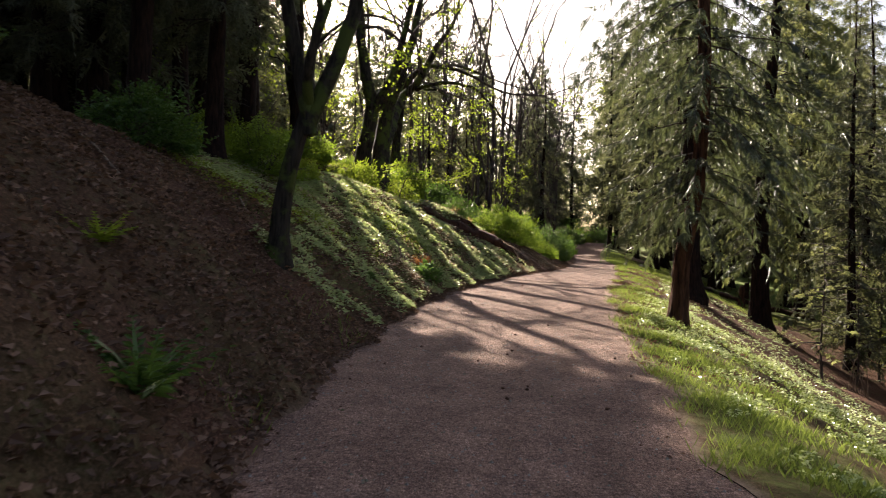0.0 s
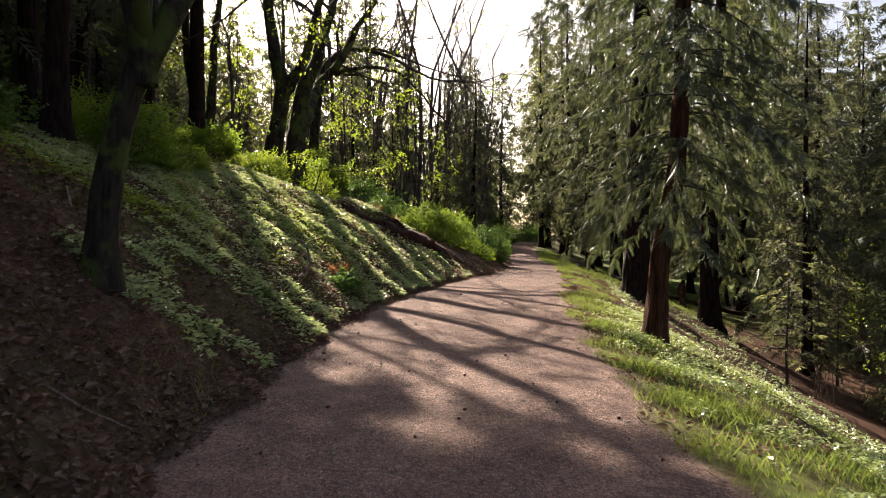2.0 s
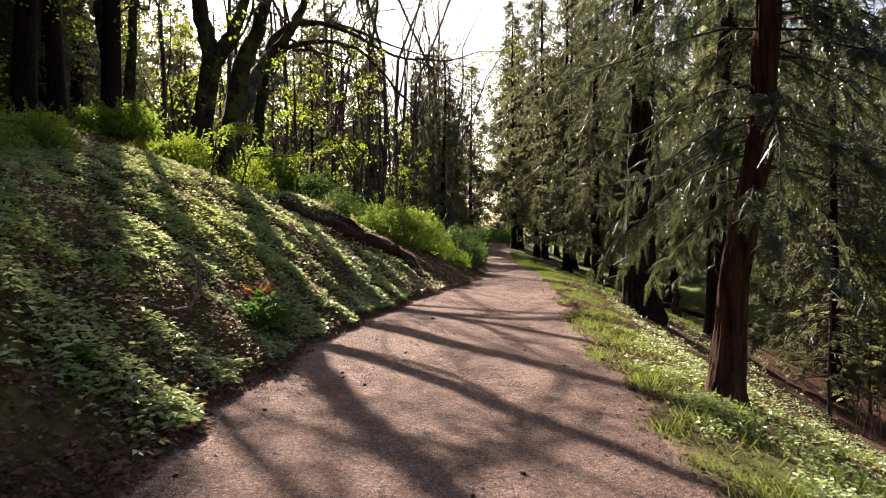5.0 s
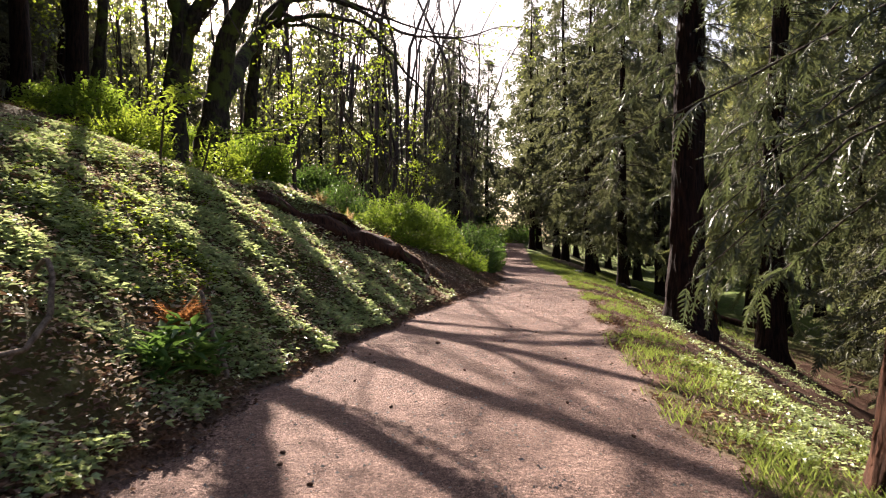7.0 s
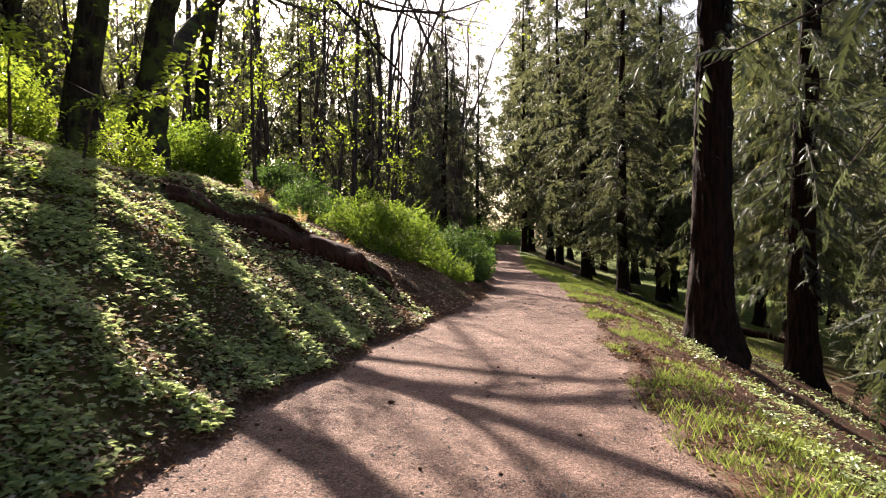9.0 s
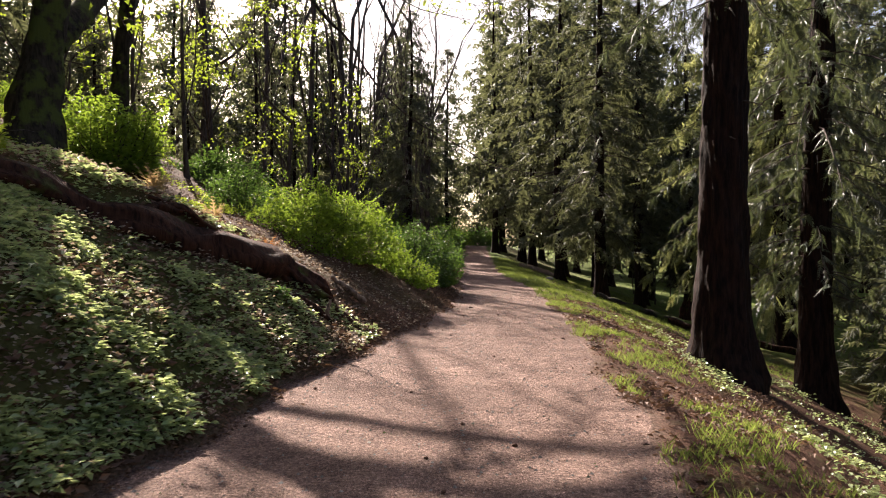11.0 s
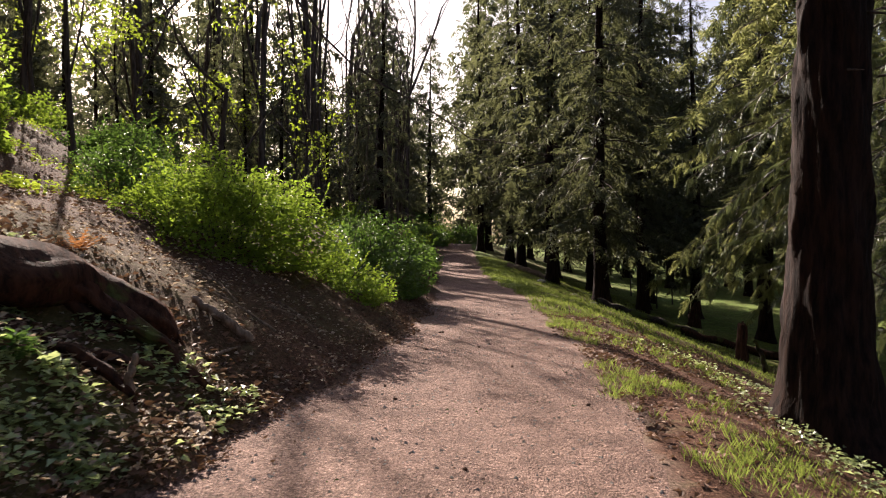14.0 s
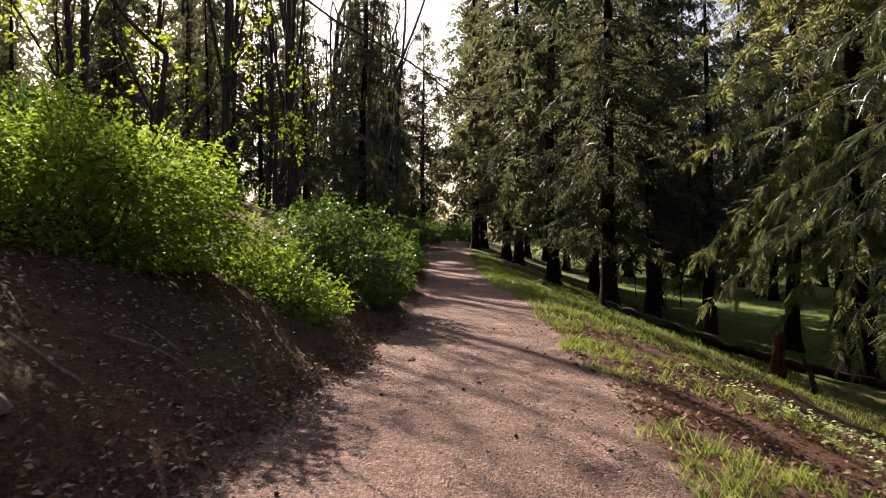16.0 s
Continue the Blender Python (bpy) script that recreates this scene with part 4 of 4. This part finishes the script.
stick("exposed_root", "dark rotten exposed root along an eroded soil ledge", [(-0.7, 23.6, 0.02), (0.2, 24.35, 0.05), (1.0, 24.95, 0.08), (1.7, 25.75, 0.06), (2.2, 26.3, 0.04), (2.75, 26.5, -0.05)], (0.17, 0.22, 0.22, 0.22, 0.16, 0.05), MAT_ROOT, "root")
stick("exposed_root", "thin reddish root running down the bank", [(1.5, 25.6, 0.1), (2.1, 26.05, 0.12), (2.6, 26.1, 0.05), (3.0, 26.0, -0.02)], (0.05, 0.08, 0.06, 0.02), MAT_ROOT, "root")
for i, (x, y, a, L, r) in enumerate([(0.1, 24.2, 0.9, 1.5, 0.07), (0.7, 24.6, 0.75, 1.6, 0.06), (1.2, 25.3, 0.3, 1.5, 0.055), (1.4, 25.9, 0.1, 1.3, 0.05), (1.7, 25.4, -0.3, 1.0, 0.045), (0.5, 24.9, 0.55, 1.4, 0.05)]):
    stick("exposed_root", "gnarled reddish root strand in the eroded bank", [(x + L * k * math.cos(a), y + L * k * math.sin(a), 0.05 + 0.09 * math.sin(5 * k + i)) for k in (0, 0.3, 0.6, 0.85, 1)], (r * 0.6, r, r * 0.9, r * 0.7, r * 0.3), MAT_ROOT, "root")
stick("fallen_branch", "pale barkless fallen branch on dark soil", [(2.68, 27.18, 0.05), (2.95, 27.12, 0.06), (3.2, 27.1, 0.04)], (0.03, 0.042, 0.04), MAT_DEADWOOD)
stick("broken_stick", "pale broken stick standing in the soil", [(2.6, 25.16, -0.03), (2.59, 25.15, 0.2), (2.63, 25.18, 0.36)], (0.03, 0.028, 0.018), MAT_DEADWOOD)
stick("bark_piece", "flake of pale reddish bark at the path's edge", [(2.9, 25.52, 0.03), (3.05, 25.3, 0.03)], (0.05, 0.03), MAT_DEADWOOD, "bark")
stick("curved_root", "curved bare grey root arching out of the creeper", [(-1.3, 15.95, 0.1), (-1.2, 15.9, 0.30), (-1.08, 15.75, 0.43), (-0.96, 15.55, 0.42), (-0.9, 15.35, 0.32), (-0.95, 15.1, 0.2), (-1.12, 14.9, 0.13), (-1.4, 14.7, 0.04)], (0.012, 0.016, 0.019, 0.02, 0.021, 0.019, 0.016, 0.01), MAT_DEADWOOD, "root")
stick("curved_root", "thin bare grey root beside withered fern", [(-0.4, 17.6, 0.34), (-0.2, 17.2, 0.32), (-0.02, 16.9, 0.1)], (0.02, 0.026, 0.022), MAT_DEADWOOD, "root")
for i, (x, y, a, L, r) in enumerate([(3.0, 28.0, 2.2, 0.7, 0.012), (3.3, 28.4, 0.4, 0.6, 0.01), (2.5, 28.3, 1.0, 0.5, 0.01), (3.7, 28.9, 2.7, 0.5, 0.012), (2.9, 26.4, 1.2, 0.6, 0.015), (-2.2, 12.5, 0.5, 1.1, 0.014), (-3.0, 11.0, 2.0, 1.3, 0.016), (-1.9, 7.5, 0.9, 0.8, 0.012), (-3.6, 8.0, 2.5, 1.2, 0.016), (-1.1, 14.0, 0.3, 0.6, 0.012), (-2.6, 13.6, 2.6, 1.2, 0.015), (3.4, 27.6, 2.9, 0.9, 0.014)]):
    stick("fallen_branch", "thin dry twig lying on the bank", [(x, y, 0.03), (x + L * math.cos(a) / 2, y + L * math.sin(a) / 2, 0.06), (x + L * math.cos(a), y + L * math.sin(a), 0.02)], (r, r * 0.9, r * 0.4), MAT_DEADWOOD)
stick("fallen_log", "weathered fallen log on the grass by the path", [(15.4, 60.6, 0.12), (16.2, 59.3, 0.12), (17.2, 57.9, 0.1)], (0.16, 0.17, 0.13), MAT_DEADWOOD, "log")
stick("fallen_log", "grey fallen log with pale cut end", [(14.9, 46.6, 0.12), (16.2, 45.9, 0.12), (18.2, 45.0, 0.1)], (0.16, 0.17, 0.15), MAT_GREY_BARK, "log")
stick("fallen_log", "long dark log lying down the slope", [(17.0, 44.0, 0.1), (19.0, 43.0, 0.1), (21.5, 41.4, 0.1)], (0.13, 0.15, 0.12), MAT_ROOT, "log")
stick("tree_stump", "dark splintered stump on the slope", [(21.2, 50.3, -0.2), (21.2, 50.3, 0.5), (21.35, 50.3, 1.15)], (0.34, 0.26, 0.12), MAT_ROOT, "stump", 0.06)
stick("tree_stump", "reddish broken stump standing in the grass", [(16.6, 39.8, -0.2), (16.6, 39.8, 0.1), (16.6, 39.8, 0.55), (16.65, 39.8, 1.15), (16.67, 39.8, 1.17)], (0.26, 0.19, 0.16, 0.13, 0.02), MAT_CEDAR_BARK, "stump", 0.05)
stick("broken_snag", "forked dead snag on the slope", [(15.6, 37.2, -0.1), (15.5, 37.2, 0.4), (15.3, 37.3, 0.8)], (0.08, 0.06, 0.04), MAT_GREY_BARK, "stump")
rng = np.random.default_rng(5)
for i in range(9):
    a = rng.uniform(-0.9, 0.9)
    L = rng.uniform(0.7, 1.4)
    x, y = 14.0 + rng.normal(0, 0.25), 24.0 + rng.normal(0, 0.25)
    stick("bare_shoot", "bare pale shoot of a leafless bush", [(x, y, -0.05), (x + 0.3 * L * a, y, 0.6 * L), (x + 0.8 * L * a, y, L)], (0.014, 0.011, 0.005), MAT_DEADWOOD, "twig")


def stone(label, seed, x, y, size):
    rng = np.random.default_rng(seed)
    bm = bmesh.new()
    bmesh.ops.create_icosphere(bm, subdivisions=2, radius=1)
    for v in bm.verts:
        v.co *= 1 + 0.22 * noise.noise(v.co * 1.6 + Vector((seed, 0, 0)))
        v.co.z = max(v.co.z, -0.35) * 0.62
    me = bpy.data.meshes.new("stone")
    bm.to_mesh(me)
    bm.free()
    me.materials.append(MAT_STONE)
    ob = tagged(new("stone", me), label, "stone")
    ob.matrix_basis = Matrix.Translation(at(x, y, -0.1 * size)) @ pose(0, 0, 0, 0, 0, 70 * seed) @ Matrix.Diagonal((size, size * 1.3, size, 1))


for i, (x, y, z) in enumerate([(15.3, 46.9, 0.24), (14.9, 49.0, 0.18), (14.2, 51.2, 0.2), (13.9, 44.6, 0.14)]):
    stone("pale grey stone in the grass beside the path", i + 1, x, y, z)


def leafy_branch(pts, seed):
    """A long arching shoot with bright young leaves."""
    rng = np.random.default_rng(seed)
    ob = thing("arching_shoot", "arching shoot with bright yellow-green young leaves", "branch")
    p = np.array([[x, y, z] for x, y, z in pts])
    o = p[0].copy()
    n, s = np.linspace(0, 1, 24), np.linspace(0, 1, len(p))
    line = np.stack([np.interp(n, s, p[:, i]) for i in range(3)], 1) - o
    t = Tubes()
    t.add(line, np.linspace(0.022, 0.004, 24), 6)
    q = []
    for i in range(6, 24):
        k = 16
        side = rng.normal(0, 1, (k, 3)) * (1, 1, 0.35)
        q.append(blades(line[i] + side * 0.09, side + (0, 0, -0.1), np.array([0, 0, 1.0]) + rng.normal(0, 0.35, (k, 3)), 0.085 * rng.uniform(0.6, 1.2, k), 0.05))
        if i % 3 == 0:
            t.add(np.stack([line[i], line[i] + side[0] * 0.16, line[i] + side[0] * 0.3]), (0.006, 0.004, 0.002), 4)
    part("stem", t.mesh("stem", MAT_TWIG), ob)
    tagged(part("foliage", leaf_mesh("foliage", np.concatenate(q), MAT_SPRING), ob), kind="stuff")
    ob.location = o


leafy_branch([(-1.5, 22.9, float(land(-1.5, 22.9)) - 0.1), (-1.2, 22.4, 3.7), (-0.5, 21.4, 3.55), (0.1, 20.4, 3.45), (0.62, 19.5, 3.6)], 3)
leafy_branch([(-1.9, 21.9, float(land(-1.9, 21.9)) - 0.1), (-1.7, 21.4, 3.9), (-1.2, 20.3, 3.9), (-0.9, 19.3, 3.7)], 4)


# ---- ground cover ----
def scatter(rng, n, ylo, yhi, dlo, dhi, side, keep=None):
    """n places between two distances from the path's edge, on the left (-1) or the right (1)."""
    y = rng.uniform(ylo, yhi, n)
    d = dlo + (dhi - dlo) * rng.random(n) ** 1.15
    x = edge_left(y) - d if side < 0 else edge_right(y) + d
    if keep is not None:
        k = rng.random(n) < keep(x, y, d)
        x, y, d = x[k], y[k], d[k]
    return x, y


def clumps(x, y, s=1.0, lo=-0.1, hi=0.4):
    return np.clip((ripple(s * x, s * y) - lo) / (hi - lo), 0, 1)


def cover(name, label, category, q, mat):
    tagged(new(name, leaf_mesh(name, np.concatenate(q), mat)), label, category, kind="stuff")


def rosettes(rng, x, y, leaves, size, ratio, lift, tilt=0.6, mound=0.0):
    z = land(x, y)
    out = []
    base, face = np.stack([x, y, z], 1), np.array([0.02, 0.0, 1.0])
    h = rng.uniform(0.3 * lift, lift, len(x)) + mound * np.maximum(ripple(2.4 * x, 2.4 * y), 0)
    for i in range(leaves):
        a = rng.uniform(0, 2 * np.pi, len(x))
        d = np.stack([np.cos(a), np.sin(a), rng.uniform(-0.3, 0.5, len(x))], 1)
        p = base + d * 0.02
        p[:, 2] += h * rng.uniform(0.6, 1.1, len(x))
        L = size * rng.uniform(0.6, 1.35, len(x))
        out.append(blades(p, d, face + rng.normal(0, tilt * 0.5, (len(x), 3)), L, L * ratio))
    return np.concatenate(out)


rng = np.random.default_rng(7)
q = []
x, y = scatter(rng, 60000, 12.2, 26.2, 0.05, 5.5, -1, lambda x, y, d: (0.06 + 0.94 * clumps(x, y, 1.9, -0.12, 0.36)) * np.where(np.hypot(x + 1.05, y - 15.3) < 0.6, 0.08, 1) * np.where(np.hypot(x + 0.45, y - 17.0) < 0.55, 0.1, 1) * np.interp(y, (12, 14.5, 23.0, 25.4), (0.2, 1, 1, 0.25)) * np.interp(d, (0, 0.3, 4, 5.5), (0.5, 1, 1, 0.4)))
q.append(rosettes(rng, x, y, 4, 0.066, 0.68, 0.08, 0.42, 0.06))
x, y = scatter(rng, 2600, 9.5, 13.5, 0.0, 1.6, -1, lambda x, y, d: clumps(x, y, 1.1, 0.0, 0.4))
q.append(rosettes(rng, x, y, 4, 0.07, 0.62, 0.12))
x, y = scatter(rng, 5500, 12, 32, 1.6, 7.5, 1, lambda x, y, d: clumps(x, y, 0.9, -0.2, 0.5))
q.append(rosettes(rng, x, y, 4, 0.055, 0.62, 0.14))
x, y = scatter(rng, 7000, 4, 19, 0.5, 4.5, 1, lambda x, y, d: clumps(-x, y, 1.3, -0.05, 0.4))
q.append(rosettes(rng, x, y, 4, 0.05, 0.6, 0.12))
cover("creeper", "glossy green creeper leaves carpeting the bank", "ground cover", q, MAT_IVY)

q = []
x, y = scatter(rng, 9000, 11.5, 22.5, 1.0, 6.0, -1, lambda x, y, d: clumps(x, y, 0.8, 0.0, 0.5) * np.interp(y, (11.5, 13, 19, 22.5), (0.7, 1, 0.8, 0.2)))
q.append(rosettes(rng, x, y, 5, 0.05, 0.5, 0.12, 0.7, 0.08))
x, y = scatter(rng, 9000, 26, 37, 4.5, 13, -1, lambda x, y, d: clumps(x, y, 0.9, -0.2, 0.4))
q.append(rosettes(rng, x, y, 4, 0.07, 0.55, 0.2, 0.9))
cover("moss_herbs", "yellow-green mossy herbs on the sunny bank", "ground cover", q, MAT_SPRING)

q = []
x, y = scatter(rng, 62000, 0, 14.5, 0.0, 6.5, -1, lambda x, y, d: 0.45 + 0.55 * clumps(x, y, 1.5))
q.append(rosettes(rng, x, y, 1, 0.072, 0.66, 0.045, 1.6))
x, y = scatter(rng, 24000, 13, 27, 0.0, 6, -1)
q.append(rosettes(rng, x, y, 1, 0.07, 0.6, 0.03, 1.4))
x, y = scatter(rng, 13000, 25.0, 36, 0.05, 11, -1)
q.append(rosettes(rng, x, y, 1, 0.055, 0.6, 0.02, 1.4))
x, y = scatter(rng, 34000, 8, 34, 0.0, 3.4, 1, lambda x, y, d: (0.2 + 0.8 * clumps(-x, y, 0.9, 0.0, 0.5)) * np.interp(y, (8, 20), (0.25, 1)))
q.append(rosettes(rng, x, y, 1, 0.06, 0.55, 0.03, 1.4))
y = rng.uniform(1, 36, 900)
e = rng.random(900)
x = np.where(rng.random(900) < 0.6, edge_left(y) + 0.5 * e ** 2, edge_right(y) - 0.5 * e ** 2)
q.append(rosettes(rng, x, y, 1, 0.035, 0.5, 0.012, 1.2))
y = rng.uniform(1, 36, 7000)
x = edge_left(y) + (edge_right(y) - edge_left(y)) * rng.random(7000)
q.append(rosettes(rng, x, y, 1, 0.017, 0.4, 0.006, 0.8))
y = rng.uniform(8, 34, 7000)
q.append(rosettes(rng, edge_left(y) - 0.45 * rng.random(7000) ** 1.5 + 0.08, y, 1, 0.045, 0.55, 0.02, 1.3))
cover("leaf_litter", "brown fallen leaves strewn over the forest floor", "fallen leaves", q, MAT_LITTER)


q = []
x, y = scatter(rng, 26000, 13.5, 25.5, 0.05, 5, -1, lambda x, y, d: 0.25 + 0.75 * clumps(x, -y, 1.5, -0.2, 0.4))
q.append(rosettes(rng, x, y, 1, 0.05, 0.6, 0.13, 1.0))
x, y = scatter(rng, 2200, 24.5, 30, 0.05, 4, -1)
q.append(rosettes(rng, x, y, 1, 0.05, 0.6, 0.03, 1.0))
cover("dry_leaves", "pale dry leaves caught among the creeper", "fallen leaves", q, MAT_DRYLEAF)


def grass(rng, x, y, L, w):
    n = len(x)
    a = rng.uniform(0, 2 * np.pi, n)
    d = np.stack([np.cos(a) * 0.55, np.sin(a) * 0.55, rng.uniform(0.6, 1.3, n)], 1)
    L = L * rng.uniform(0.5, 1.3, n)
    return blades(np.stack([x, y, land(x, y) - 0.01], 1), d, np.stack([np.cos(a + 1.4), np.sin(a + 1.4), np.zeros(n)], 1) + rng.normal(0, 0.3, (n, 3)), L, w, 0.1)


q = []
x, y = scatter(rng, 60000, 2.2, 21, -0.05, 3.6, 1, lambda x, y, d: (0.05 + 0.95 * clumps(x, y, 1.7, -0.1, 0.5)) * np.interp(d, (0, 0.2, 1.6, 3.6), (0.35, 1, 0.9, 0.25)) * np.interp(y, (3, 13, 21), (1, 1, 0.35)))
q.append(grass(rng, x, y, 0.13, 0.011))
x, y = scatter(rng, 5000, 18, 36, 0.0, 3.0, 1, lambda x, y, d: clumps(x, y, 1.2, 0.05, 0.6))
x, y = np.repeat(x, 9) + rng.normal(0, 0.03, 9 * len(x)), np.repeat(y, 9) + rng.normal(0, 0.03, 9 * len(y))
q.append(grass(rng, x, y, 0.11, 0.008))
x, y = scatter(rng, 26000, 34, 66, 0.0, 9.0, 1, lambda x, y, d: 0.3 + 0.7 * clumps(x, y, 0.7, -0.3, 0.3))
q.append(grass(rng, x, y, 0.13, 0.022))
x, y = scatter(rng, 3000, 3, 15, 0.0, 2.5, -1, lambda x, y, d: clumps(x, y, 0.7, 0.35, 0.7))
q.append(grass(rng, x, y, 0.16, 0.012))
cover("grass", "fresh green grass on the path's verge", "grass", q, MAT_GRASS)


# ---- grit and cones on the path ----
def grit(n):
    y = 1.5 + 34 * rng.random(n)
    x = edge_left(y) + (edge_right(y) - edge_left(y)) * rng.random(n)
    c = np.stack([x, y, land(x, y)], 1)
    r = 0.005 + 0.013 * rng.random(n) ** 3
    off = np.array([(1, 0, 0), (0, 1, 0), (-1, 0, 0), (0, -1, 0), (0, 0, 0.8)])
    v = c[:, None] + off[None] * (r[:, None, None] * rng.uniform(0.7, 1.3, (n, 5, 1)))
    f = np.array([(0, 1, 4), (1, 2, 4), (2, 3, 4), (3, 0, 4)])
    me = link_mesh("grit", v.reshape(-1, 3), (f[None] + 5 * np.arange(n)[:, None, None]).reshape(-1, 3), MAT_STONE, False)
    tagged(new("grit", me), "loose grit and small stones on the path", "gravel", kind="stuff")


grit(10000)


def cone():
    t = Tubes()
    z = np.linspace(0, 0.07, 7)
    t.add(np.stack([z, 0 * z, 0 * z + 0.016], 1), (0.004, 0.017, 0.021, 0.020, 0.017, 0.011, 0.003), 8, 0.2, 1)
    return tagged(new("fir_cone", t.mesh("fir_cone", MAT_CONE)), "small brown fir cone lying on the path", "cone", "cones on the path")


first = cone()
first.matrix_basis = Matrix.Translation(at(2.2, 20.0))
for i in range(60):
    y = rng.uniform(6, 34)
    x = edge_left(y) + 0.15 + (edge_right(y) - edge_left(y) - 0.3) * rng.random()
    copy_thing(first, Matrix.Translation(at(float(x), float(y))) @ pose(0, 0, 0, 0, rng.uniform(-12, 12), rng.uniform(0, 360))).scale = (0.62, 0.62, 0.62)


# ---- the wood beyond ----
def far_woods():
    q = []
    n = 0
    for ang in np.arange(0, 360, 1.6):
        for ring in (70, 86, 108):
            a, r = radians(ang + rng.uniform(-0.8, 0.8)), ring * rng.uniform(0.9, 1.1)
            x, y = 8 + r * math.sin(a), 35 + r * math.cos(a)
            if y < 108 and abs(x - (edge_left(y) + edge_right(y)) / 2) < 5:
                continue
            h, w, k = rng.uniform(19, 28) * (0.6 if ang > 354 or ang < 11 else 1.0), rng.uniform(3.0, 4.8), 80
            z = rng.random(k) ** 0.8
            t = rng.uniform(0, 2 * np.pi, k)
            rad = w * (1 - z * 0.85) * np.sqrt(rng.uniform(0.2, 1, k))
            p = np.stack([x + rad * np.cos(t), y + rad * np.sin(t), land(x, y) + z * h], 1)
            d = np.stack([np.cos(t), np.sin(t), rng.uniform(-0.9, 0.1, k)], 1)
            q.append(fronds(p, d, rng.normal(0, 0.4, (k, 3)) + (0, 0, 1.0), rng.uniform(1.2, 2.4, k), 1, rng, 0.8))
            k = 22
            p = np.stack([x + rng.normal(0, 2.2, k), y + rng.normal(0, 2.2, k), land(x, y) + rng.uniform(0, 3.2, k)], 1)
            q.append(fronds(p, rng.normal(0, 1, (k, 3)), rng.normal(0, 0.5, (k, 3)) + (0, 0, 1.0), rng.uniform(0.8, 1.6, k), 1, rng, 0.9))
    tagged(new("far_woods", leaf_mesh("far_woods", np.concatenate(q), MAT_FIR)), "dense dark conifers of the distant wood", "woods", kind="stuff")


far_woods()
